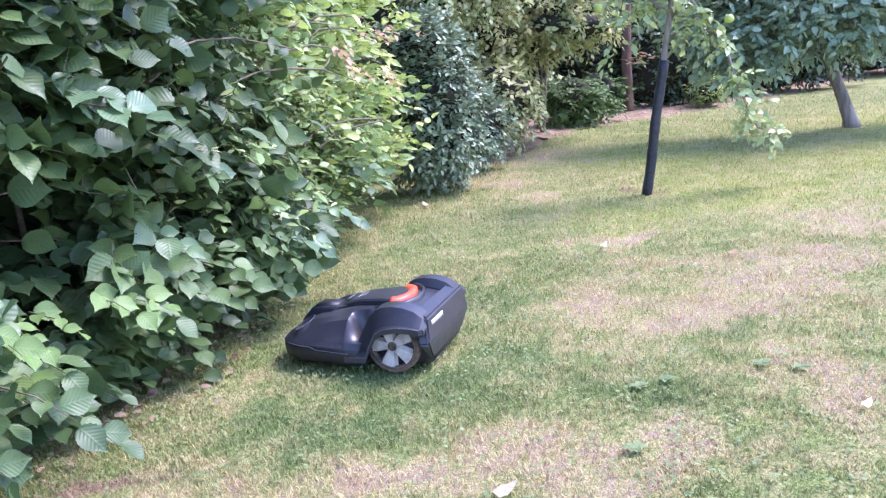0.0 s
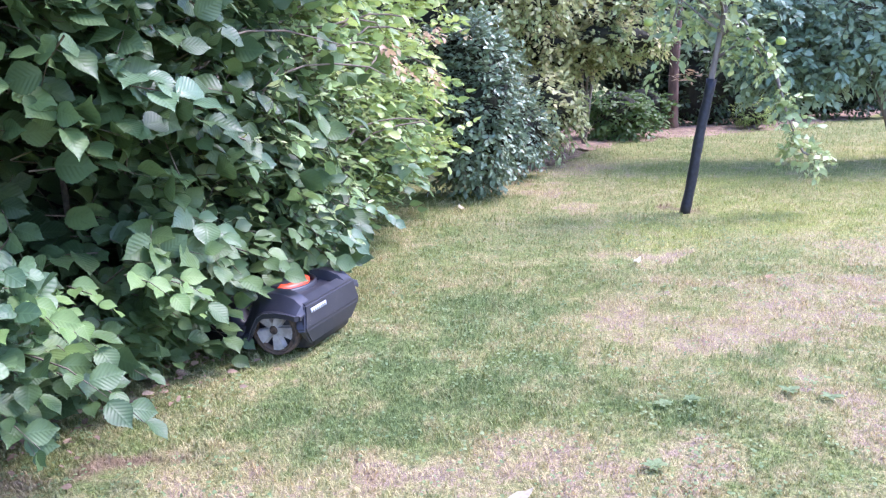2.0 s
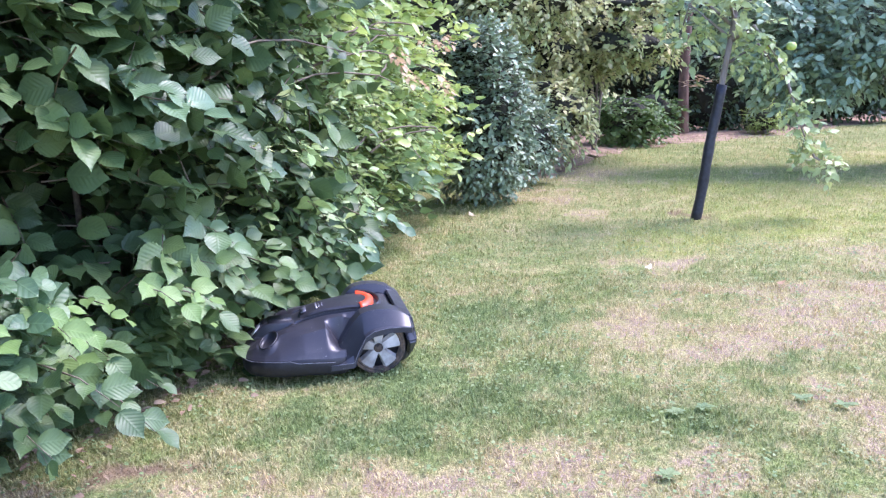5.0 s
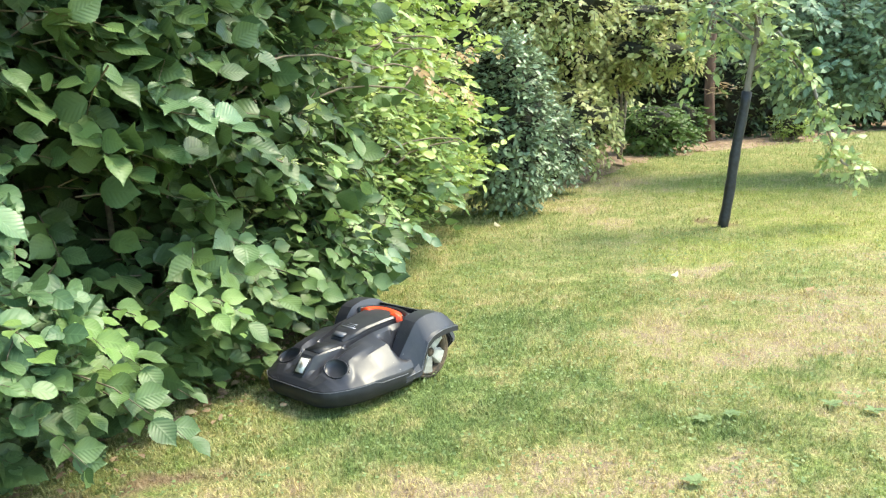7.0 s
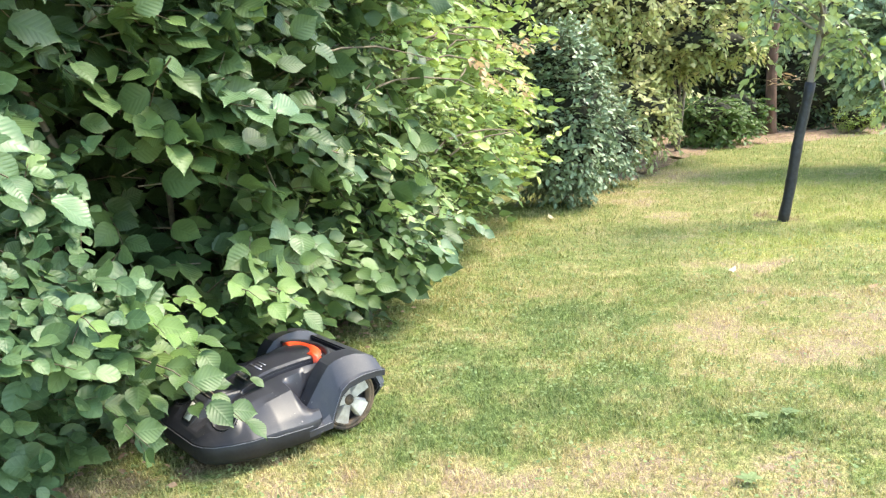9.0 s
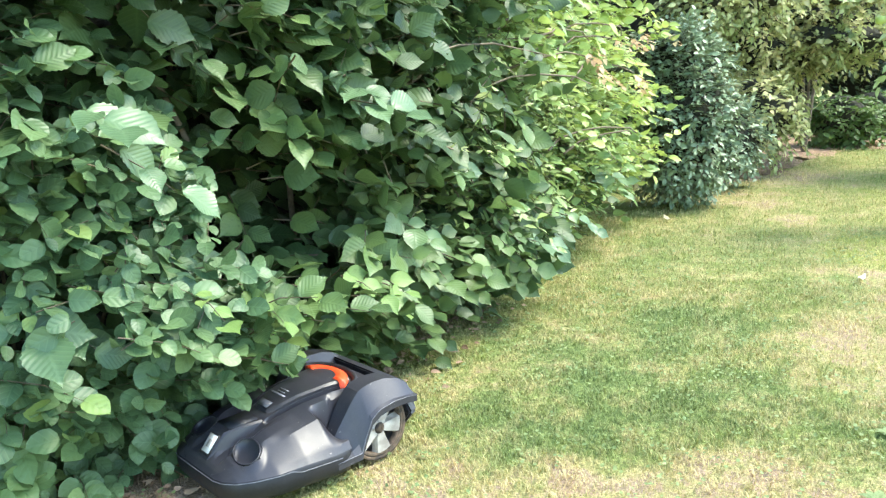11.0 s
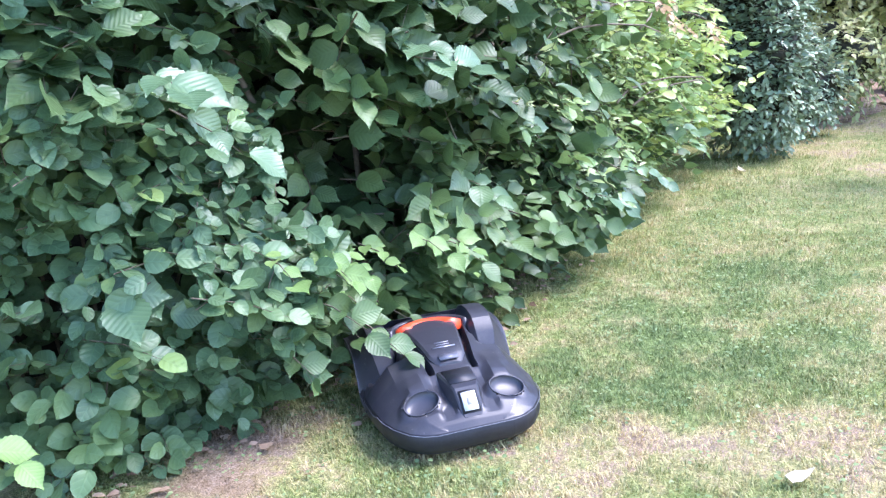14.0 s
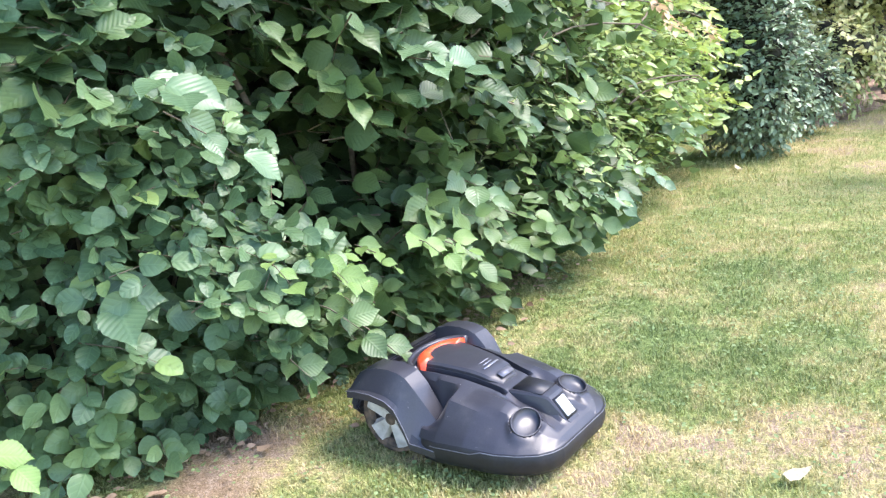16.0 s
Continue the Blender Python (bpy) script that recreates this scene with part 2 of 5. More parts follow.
M_STRAWLEAF = leaf_material("dry_leaf", (0.42, 0.33, 0.20), (0.60, 0.52, 0.36), (0.7, 0.66, 0.5), 4.0, 0.6, 0.2, 0.3)
M_LITTER = leaf_material("dead_leaf", (0.16, 0.10, 0.06), (0.36, 0.24, 0.15), (0.5, 0.36, 0.22), 3.0, 0.7, 0.15, 0.1)
M_WEED = leaf_material("weed_leaf", (0.12, 0.185, 0.07), (0.22, 0.29, 0.11), (0.30, 0.34, 0.15), 3.0, 0.75, 0.06, 0.25)
M_TWIG = plain_material("twig_bark", (0.10, 0.075, 0.05), (0.19, 0.15, 0.10), 60.0, 0.8)
M_BARK = plain_material("tree_bark", (0.11, 0.09, 0.075), (0.30, 0.26, 0.22), 18.0, 0.9, 0.9, 0.02, stretch=(1, 1, 0.25))
M_PINE = plain_material("reddish_bark", (0.09, 0.05, 0.035), (0.24, 0.14, 0.10), 16.0, 0.9, 0.9, 0.02, stretch=(1, 1, 0.3))
# near-black colour that stands in for the shade deep inside foliage
M_SHADE = plain_material("foliage_shade", (0.010, 0.012, 0.008), (0.035, 0.035, 0.02), 9.0, 0.95, 1.0, 0.05)
M_SOIL = plain_material("bare_soil", (0.17, 0.105, 0.065), (0.40, 0.275, 0.18), 14.0, 0.95, 1.0, 0.03)
M_GUARD = plain_material("black_tree_guard", (0.012, 0.013, 0.018), (0.032, 0.033, 0.042), 40.0, 0.5, 0.25, 0.004)
M_FRUIT = plain_material("green_apple", (0.35, 0.45, 0.08), (0.5, 0.55, 0.16), 20.0, 0.4, 0.05)


# ---- helpers for shapes ----
def part(name, bm, material, parent=None, label="", smooth=True):
    me = bpy.data.meshes.new(name)
    bm.to_mesh(me)
    bm.free()
    me.materials.append(material)
    if smooth:
        me.polygons.foreach_set("use_smooth", [True] * len(me.polygons))
    ob = new(name, me)
    ob.parent = parent
    return tagged(ob, label)


def mesh_from(name, verts, faces, uvs=None, material=None, smooth=True):
    """One mesh from arrays of points and of faces with equal corner counts (a list of such arrays is allowed)."""
    me = bpy.data.meshes.new(name)
    blocks = faces if isinstance(faces, list) else [faces]
    loops = np.concatenate([f.ravel() for f in blocks]).astype(np.int32)
    sizes = np.concatenate([np.full(len(f), f.shape[1], np.int32) for f in blocks])
    starts = np.concatenate([[0], np.cumsum(sizes)[:-1]]).astype(np.int32)
    me.vertices.add(len(verts))
    me.vertices.foreach_set("co", np.asarray(verts, np.float32).ravel())
    me.loops.add(len(loops))
    me.loops.foreach_set("vertex_index", loops)
    me.polygons.add(len(sizes))
    me.polygons.foreach_set("loop_start", starts)
    me.polygons.foreach_set("use_smooth", np.full(len(sizes), smooth))
    if uvs is not None:
        layer = me.uv_layers.new(name="UVMap")
        layer.data.foreach_set("uv", np.asarray(uvs, np.float32)[loops].ravel())
    me.update(calc_edges=True)
    me.validate()
    if material:
        me.materials.append(material)
    return me


def leaf_shape(kind):
    """A leaf of unit length along x, its base at the origin: half outline, fold along the rib, drooping tip."""
    if kind == "elm":
        outline = ((0.0, 0.02), (0.05, 0.17), (0.10, 0.18), (0.15, 0.275), (0.20, 0.27), (0.26, 0.345), (0.31, 0.335), (0.37, 0.39), (0.42, 0.37), (0.48, 0.395),
                   (0.53, 0.36), (0.59, 0.355), (0.64, 0.30), (0.69, 0.275), (0.74, 0.205), (0.79, 0.165), (0.84, 0.10), (0.90, 0.055), (1.0, 0.0))
    elif kind == "ovate":
        outline = ((0.0, 0.0), (0.12, 0.18), (0.33, 0.28), (0.58, 0.24), (0.80, 0.11), (1.0, 0.0))
    elif kind == "round":
        outline = ((0.0, 0.0), (0.1, 0.22), (0.3, 0.38), (0.55, 0.40), (0.78, 0.31), (0.93, 0.15), (1.0, 0.0))
    elif kind == "oval":
        outline = ((0.0, 0.0), (0.2, 0.2), (0.5, 0.26), (0.78, 0.16), (1.0, 0.0))
    else:
        outline = ((0.0, 0.0), (0.3, 0.15), (0.65, 0.13), (1.0, 0.0))
    verts, uvs, tris = [], [], []
    for x, y in outline:
        sag = -0.22 * x * x
        for s in (-1, 0, 1):
            verts.append((x, s * y, sag + abs(s) * y * 0.28 + 0.03 * math.sin(9 * x + s) * abs(s)))
            uvs.append((x, 0.5 + s * y))
    for i in range(len(outline) - 1):
        a, b = 3 * i, 3 * (i + 1)
        tris += [(a, a + 1, b + 1), (a, b + 1, b), (a + 1, a + 2, b + 2), (a + 1, b + 2, b + 1)]
    verts, tris = np.array(verts), np.array(tris)
    good = [len({tuple(np.round(verts[i], 5)) for i in t}) == 3 for t in tris]
    return verts, tris[good], np.array(uvs)


SHAPES = {k: leaf_shape(k) for k in ("elm", "ovate", "round", "oval", "small")}


def leaf_matrix(pos, way, normal, size):
    x = way / np.linalg.norm(way, axis=1, keepdims=True)
    z = normal - (normal * x).sum(1, keepdims=True) * x
    z /= np.linalg.norm(z, axis=1, keepdims=True) + 1e-9
    return np.stack([x, np.cross(z, x), z], 2) * size[:, None, None]


def leaves_mesh(name, kind, pos, way, normal, size, material):
    v, f, uv = SHAPES[kind]
    r = leaf_matrix(pos, way, normal, size)
    verts = np.einsum("nij,vj->nvi", r, v) + pos[:, None, :]
    faces = f[None] + (np.arange(len(pos)) * len(v))[:, None, None]
    return mesh_from(name, verts.reshape(-1, 3), faces.reshape(-1, 3), np.tile(uv, (len(pos), 1)), material)


def tube(bm, points, radii, sides=6):
    """A tapered limb along points, added to bm."""
    rings = []
    for i, p in enumerate(points):
        p = Vector(p)
        d = (Vector(points[min(i + 1, len(points) - 1)]) - Vector(points[max(i - 1, 0)])).normalized()
        a = d.cross(Vector((0.31, 0.2, 0.93))).normalized()
        b = d.cross(a)
        rings.append([bm.verts.new(p + radii[i] * (math.cos(t) * a + math.sin(t) * b)) for t in (2 * math.pi * k / sides for k in range(sides))])
    for r, s in zip(rings, rings[1:]):
        for k in range(sides):
            bm.faces.new((r[k], r[(k + 1) % sides], s[(k + 1) % sides], s[k]))
    bm.faces.new(rings[-1])
    bm.faces.new(rings[0][::-1])


class Growth:
    """Collects sprays of leaves and their twigs for one plant."""

    def __init__(self, seed):
        self.rng = np.random.default_rng(seed)
        self.pos, self.way, self.nor, self.size, self.twigs = [], [], [], [], []

    def spray(self, start, heading, length, count, leaf, up=(0, 0, 1), droop=0.35, spread=0.9, flutter=0.45):
        rng = self.rng
        start, d = np.array(start, float), np.array(heading, float)
        d /= np.linalg.norm(d)
        side = np.cross(d, (0, 0, 1.0)) + 1e-4
        side /= np.linalg.norm(side)
        pts = []
        for i in range(count):
            t = (i + 0.4) / count
            p = start + d * length * t + np.array((0, 0, -droop * length * t * t))
            pts.append(p)
            s = 1 if i % 2 else -1
            w = d * (0.55 + 0.5 * t) + side * s * spread * (1 - 0.75 * (i == count - 1)) + np.array((0, 0, -0.35 * rng.random()))
            n = np.array(up, float) + rng.normal(0, flutter, 3)
            self.pos.append(p + rng.normal(0, 0.006, 3))
            self.way.append(w + rng.normal(0, 0.18, 3))
            self.nor.append(n)
            self.size.append(leaf * rng.uniform(0.6, 1.28))
        self.twigs.append((start, start + d * length * 0.5 + np.array((0, 0, -droop * length * 0.22)), pts[-1]))

    def arrays(self):
        return np.array(self.pos), np.array(self.way), np.array(self.nor), np.array(self.size)

    def twig_mesh(self, name, radius, parent, label=""):
        a = np.array(self.twigs)
        n = len(a)
        ang = np.array((0, 2.094, 4.189))
        d = a[:, 2] - a[:, 0]
        u = np.cross(d, (0.3, 0.5, 0.8))
        u /= np.linalg.norm(u, axis=1, keepdims=True) + 1e-9
        w = np.cross(d, u)
        w /= np.linalg.norm(w, axis=1, keepdims=True) + 1e-9
        ring = np.cos(ang)[None, :, None] * u[:, None, :] + np.sin(ang)[None, :, None] * w[:, None, :]
        verts = np.stack([a[:, i][:, None, :] + ring * radius * (1 - 0.38 * i) for i in range(3)], 1).reshape(n, 9, 3)
        quad = np.array([(3 * i + k, 3 * i + (k + 1) % 3, 3 * i + 3 + (k + 1) % 3, 3 * i + 3 + k) for i in range(2) for k in range(3)])
        faces = quad[None] + (np.arange(n) * 9)[:, None, None]
        ob = new(name, mesh_from(name, verts.reshape(-1, 3), faces.reshape(-1, 4), None, M_TWIG))
        ob.parent = parent
        return tagged(ob, label, kind="stuff")


def foliage(parent, growth, kind, material, leaf_parts=0, near=None, name="foliage", label=""):
    """The plant's leaves: those nearest to the walk's lawn as single leaves, the rest as one mass."""
    pos, way, nor, size = growth.arrays()
    keep = np.ones(len(pos), bool)
    if leaf_parts:
        order = np.argsort(np.linalg.norm(pos - np.array(near), axis=1))[:leaf_parts]
        keep[order] = False
        v, f, uv = SHAPES[kind]
        shared = [mesh_from("leaf", v * np.array((1, 1, b)), f, uv, material) for b in (1.0, 1.6, 0.5)]
        r = leaf_matrix(pos, way, nor, size)
        for i in order:
            ob = new("leaf", shared[i % 3])
            m = Matrix([list(r[i][j]) + [pos[i][j]] for j in range(3)] + [[0, 0, 0, 1]])
            ob.parent = parent
            ob.matrix_local = m
    ob = new(name, leaves_mesh(name, kind, pos[keep], way[keep], nor[keep], size[keep], material))
    ob.parent = parent
    tagged(ob, label, kind="stuff")
    return ob


def thing(name, label, category, at=(0, 0, 0), group="", kind=""):
    ob = new(name)
    ob.location = at
    ob.empty_display_size = 0.1
    return tagged(ob, label, category, group, kind)


# ---- ground ----
def ground():
    n = 120
    xs = np.concatenate([np.linspace(-300, -8, 12), np.linspace(-7, 12, n), np.linspace(14, 300, 12)])
    ys = np.concatenate([np.linspace(-300, -5, 12), np.linspace(-4, 18, n), np.linspace(20, 400, 12)])
    gx, gy = np.meshgrid(xs, ys)
    near = np.clip(1 - np.hypot(gx - 1, gy - 4) / 12, 0, 1)
    gz = 0.006 * np.sin(2.3 * gx + 0.7 * gy) * np.sin(1.9 * gy - 0.4 * gx) * near - 0.006
    verts = np.stack([gx, gy, gz], 2).reshape(-1, 3)
    w = len(xs)
    idx = np.arange(w * len(ys)).reshape(len(ys), w)
    faces = np.stack([idx[:-1, :-1], idx[:-1, 1:], idx[1:, 1:], idx[1:, :-1]], 2).reshape(-1, 4)
    ob = new("ground", mesh_from("ground", verts, faces, None, M_GROUND))
    return tagged(ob, "patchy mown lawn, green with straw-coloured dry spots", "lawn", kind="structure")


# hedge foot, from beside the camera to the far end
FOOT = np.array(((-3.4, 0.9), (-2.5, 1.7), (-1.9, 2.15), (-1.62, 2.45), (-1.42, 2.85), (-1.2, 3.4), (-1.05, 3.9), (-0.97, 4.4), (-0.92, 5.2), (-0.78, 6.1), (-0.42, 6.9), (0.3, 7.95), (0.95, 9.8), (2.2, 11.5), (3.6, 12.3), (7.5, 15.3)))


def foot_x(y):
    return np.interp(y, FOOT[:, 1], FOOT[:, 0])


def grass():
    rng = np.random.default_rng(4)
    bands = ((1.7, 3.6, 30000, 0.0135), (3.6, 5.2, 18000, 0.016), (5.2, 8.0, 5500, 0.021), (8.0, 12.5, 1300, 0.03))
    P, H = [], []
    for y0, y1, dens, h in bands:
        x0, x1 = -1.9, 0.6 + 0.62 * y1
        k = int(dens * (y1 - y0) * (x1 - x0))
        p = np.stack([rng.uniform(x0, x1, k), rng.uniform(y0, y1, k)], 1)
        p = p[(p[:, 0] > foot_x(p[:, 1]) - 0.12) & (p[:, 0] < 0.75 + 0.56 * p[:, 1])]
        clump = np.array([0.6 * noise.noise(Vector((5 * a, 5 * b, 0))) + 0.7 * noise.noise(Vector((31 * a, 31 * b, 4))) for a, b in p])
        ok = rng.random(len(p)) < 0.72 + 0.5 * clump
        dry = np.ones(len(p))
        for x, y, r in DRY:
            dry *= 1 - 0.35 * np.exp(-(((p[:, 0] - x) ** 2 + (p[:, 1] - y) ** 2) / (r * r)))
        for x, y, r in BARE:
            dry *= 1 - 0.9 * np.exp(-(((p[:, 0] - x) ** 2 + (p[:, 1] - y) ** 2) / (r * r)))
        ok &= rng.random(len(p)) < dry
        P.append(p[ok])
        H.append(h * rng.uniform(0.45, 1.35, ok.sum()) * (1 + 0.55 * clump[ok]))
    P, H = np.concatenate(P), np.concatenate(H)
    n = len(P)
    a = rng.uniform(0, 2 * np.pi, n)
    lean = rng.uniform(0.2, 1.3, n) * H
    base = np.stack([P[:, 0], P[:, 1], np.full(n, -0.004)], 1)
    side = np.stack([-np.sin(a), np.cos(a), np.zeros(n)], 1) * (0.0010 + 0.045 * H)[:, None]
    ahead = np.stack([np.cos(a), np.sin(a), np.zeros(n)], 1)
    up = np.array((0, 0, 1.0))
    mid = base + ahead * (0.35 * lean)[:, None] + up * (0.6 * H)[:, None]
    tip = base + ahead * lean[:, None] + up * (0.95 * H)[:, None]
    verts = np.stack([base - side, base + side, mid - 0.8 * side, mid + 0.8 * side, tip], 1)
    f = np.array(((0, 1, 3), (0, 3, 2), (2, 3, 4)))
    faces = f[None] + (np.arange(n) * 5)[:, None, None]
    ob = new("grass", mesh_from("grass", verts.reshape(-1, 3), faces.reshape(-1, 3), None, M_BLADE))
    return tagged(ob, "short mown grass blades, green mixed with dry straw", "grass", kind="stuff")


# ---- hedge ----
MOWER_LINE = np.array(((-0.1, 3.9), (-0.5, 4.0), (-1.1, 4.0), (-0.7, 3.6), (-1.0, 3.1), (-1.05, 2.75), (-0.7, 2.75)))


def clear_of_mower(p):
    return p[2] > 0.29 or np.min(np.linalg.norm(MOWER_LINE - p[:2], axis=1)) > 0.27


def outward(y):
    d = (foot_x(y + 0.2) - foot_x(y - 0.2)) / 0.4
    n = np.array((1.0, -d, 0.0))
    return n / np.linalg.norm(n)


def bulge(y, z):
    """How far the hedge's face stands out from its foot at that height."""
    base = np.interp(z, (0, 0.2, 0.5, 0.9, 1.4, 2.2, 3.2), (-0.10, 0.06, 0.20, 0.20, 0.12, 0.10, -0.05))
    far = np.interp(y, (4.2, 5.0, 6.4), (0, 1, 1)) * np.interp(z, (0, 0.35, 0.6, 2.0, 3.0), (0.0, 0.05, 0.24, 0.19, 0.08))
    lump = 0.16 * noise.noise(Vector((1.6 * y, 1.9 * z, 3.0))) + 0.08 * noise.noise(Vector((4 * y, 4.5 * z, 9.0)))
    skirt_out = 0.15 * np.interp(y, (2.2, 2.35, 2.75, 2.95), (0, 1, 1, 0)) * np.interp(z, (0, 0.08, 0.5, 0.7), (1, 1, 0.7, 0))
    return base + far + lump + skirt_out


def face_point(y, z, depth):
    o = outward(y)
    return np.array((foot_x(y), y, z)) + o * (bulge(y, z) - depth)


def hedge_part(g, count, ys, zs, length, leaves, leaf, deep, droop, accept=None, flutter=0.45, facing=0.8, hollow=None):
    rng = g.rng
    made = 0
    while made < count:
        y, z = rng.uniform(*ys), zs[0] + (zs[1] - zs[0]) * rng.random()
        if accept and not accept(y, z):
            continue
        o = outward(y)
        depth = deep * rng.random() ** 1.4
        if hollow and depth < hollow[4] and ((y - hollow[0]) / hollow[2]) ** 2 + ((z - hollow[1]) / hollow[3]) ** 2 < 1:
            made += 0.3
            continue
        tip = face_point(y, z, depth)
        d = o * 0.9 + np.array((rng.normal(0, 0.55), rng.normal(0, 0.55), rng.normal(0.15, 0.35)))
        start = tip - d / np.linalg.norm(d) * length * 0.8
        if not clear_of_mower(tip) or start[2] < 0.04:
            made += 0.2
            continue
        g.spray(start, d, length * rng.uniform(0.7, 1.2), leaves, leaf, o * facing + np.array((0, 0, 0.75)), droop, 0.9, flutter)
        made += 1


def stems(parent, y0, y1, n, seed, height, radius, name="stem"):
    rng = np.random.default_rng(seed)
    for i in range(n):
        y = y0 + (y1 - y0) * (i + rng.random()) / n
        o = outward(y)
        p = np.array((foot_x(y), y, -0.02)) - o * rng.uniform(0.25, 0.6)
        pts = [p + o * (0.05 * k * rng.random()) + np.array((rng.normal(0, 0.05), rng.normal(0, 0.05), 0)) * k * 0.5 + np.array((0, 0, height * k / 5)) for k in range(6)]
        bm = bmesh.new()
        tube(bm, pts, [radius * (1 - 0.14 * k) for k in range(6)], 7)
        part(name, bm, M_TWIG, parent)


LOW_BRANCH = (-1.22, 3.0, 0.36)


def hedge():
    elm = thing("elm_shrub", "tall elm shrub with large toothed dark green leaves", "shrub", (-1.5, 3.6, 0))
    inv = Matrix.Translation((1.5, -3.6, 0))
    g = Growth(11)

    def elm_zone(y, z):
        return not (y < 3.0 and z < 0.75) and not (y < 2.6 and z < 1.15)
    hedge_part(g, 860, (2.3, 4.85), (0.16, 2.6), 0.36, 7, 0.118, 0.75, 0.35, elm_zone, hollow=(3.13, 0.88, 0.28, 0.18, 0.38))
    hedge_part(g, 220, (3.15, 4.45), (1.0, 1.9), 0.34, 7, 0.112, 0.22, 0.35)
    for k in range(38):
        y = g.rng.uniform(3.35, 4.0)
        high = k % 3 == 0
        tip = np.array((foot_x(y) + (g.rng.uniform(0.1, 0.36) if high else g.rng.uniform(-0.02, 0.2)), y, g.rng.uniform(0.34, 0.52) if high else g.rng.uniform(0.12, 0.42)))
        d = np.array((0.9, -0.5 + 0.4 * g.rng.normal(), 0.1 * g.rng.normal()))
        g.spray(tip - 0.22 * d, d, 0.26, 6, 0.095, (0.6, -0.5, 0.75), 0.4, 0.9, 0.4)
    for k in range(230):
        y = g.rng.uniform(2.7, 4.9)
        tip = np.array((foot_x(y) - g.rng.uniform(0.08, 0.45), y, g.rng.uniform(0.10, 0.40)))
        if clear_of_mower(tip):
            g.spray(tip, (0.8, -0.4 + 0.5 * g.rng.normal(), 0.1), 0.2, 5, 0.09, (0.6, -0.4, 0.8), 0.3, 0.9, 0.5)
    for ob in (foliage(elm, g, "elm", M_ELM, 300, (-0.9, 3.2, 0.9)), g.twig_mesh("twig", 0.004, elm)):
        ob.matrix_parent_inverse = inv
    for ob in elm.children:
        if ob.name.startswith("leaf"):
            ob.matrix_parent_inverse = inv
    stems(elm, 2.9, 4.6, 6, 3, 2.6, 0.016)
    # pale ribbed leaves that stand out from the face, the light on them painted in
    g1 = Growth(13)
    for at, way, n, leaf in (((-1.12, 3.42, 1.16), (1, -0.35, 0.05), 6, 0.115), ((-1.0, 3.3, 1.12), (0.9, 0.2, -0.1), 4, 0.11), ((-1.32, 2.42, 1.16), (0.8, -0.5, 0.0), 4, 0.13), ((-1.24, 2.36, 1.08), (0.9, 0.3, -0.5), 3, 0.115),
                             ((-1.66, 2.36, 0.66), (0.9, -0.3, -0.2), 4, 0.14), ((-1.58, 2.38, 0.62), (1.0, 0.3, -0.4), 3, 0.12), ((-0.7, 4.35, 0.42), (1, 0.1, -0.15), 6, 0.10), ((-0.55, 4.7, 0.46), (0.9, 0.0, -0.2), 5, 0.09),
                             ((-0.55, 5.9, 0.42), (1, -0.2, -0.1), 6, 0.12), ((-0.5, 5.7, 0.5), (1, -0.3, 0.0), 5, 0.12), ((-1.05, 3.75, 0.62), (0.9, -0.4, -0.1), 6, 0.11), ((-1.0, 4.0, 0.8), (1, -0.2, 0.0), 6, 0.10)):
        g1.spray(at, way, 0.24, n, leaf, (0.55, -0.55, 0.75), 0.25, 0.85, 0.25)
    foliage(elm, g1, "elm", M_ELM_LIT, 0, None, "pale_foliage", "pale ribbed leaves, the light they catch put into their colour").matrix_parent_inverse = inv
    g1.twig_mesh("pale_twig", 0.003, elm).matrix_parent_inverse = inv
    # young light shoots low on the face
    g2 = Growth(12)
    for y, z, n in ((2.95, 0.55, 6), (3.05, 0.52, 6), (3.2, 0.5, 6), (3.35, 0.5, 5), (3.5, 0.46, 5), (3.6, 0.34, 4), (2.75, 0.62, 4), (3.1, 0.36, 4)):
        tip = face_point(y, z, -0.14)
        o = outward(y)
        g2.spray(tip - 0.22 * o, o + np.array((0.1, -0.25, 0.1)), 0.26, n, 0.075, o * 0.9 + np.array((0, 0, 0.8)), 0.3, 0.8, 0.3)
    g2.spray((-1.62, 1.86, 0.40), (1, 0.1, -0.2), 0.2, 4, 0.10, (0.5, -0.4, 0.8), 0.2, 0.8, 0.2)
    ob = foliage(elm, g2, "elm", M_ELM_YOUNG, 0, None, "young_foliage", "bright yellow-green young leaves")
    ob.matrix_parent_inverse = inv
    ob = g2.twig_mesh("young_twig", 0.003, elm)
    ob.matrix_parent_inverse = inv
    # bare limbs that show between the leaves
    rng = np.random.default_rng(15)
    for k in range(7):
        y, z = rng.uniform(3.2, 4.6), rng.uniform(1.0, 1.5)
        q = [face_point(y + 0.16 * i, z + 0.07 * i, 0.22 - 0.04 * i) for i in range(5)]
        bm = bmesh.new()
        tube(bm, q, [0.011, 0.010, 0.008, 0.006, 0.004], 6)
        part("limb", bm, M_TWIG, elm)
    for ob in elm.children:
        if ob.name.startswith(("stem", "limb")):
            ob.matrix_parent_inverse = inv

    # low branch that the mower lifts
    low = new("low_branch")
    low.parent = elm
    low.matrix_parent_inverse = inv
    low.location = LOW_BRANCH
    tagged(low, "low leafy branch pushed up by the mower")
    g3 = Growth(14)
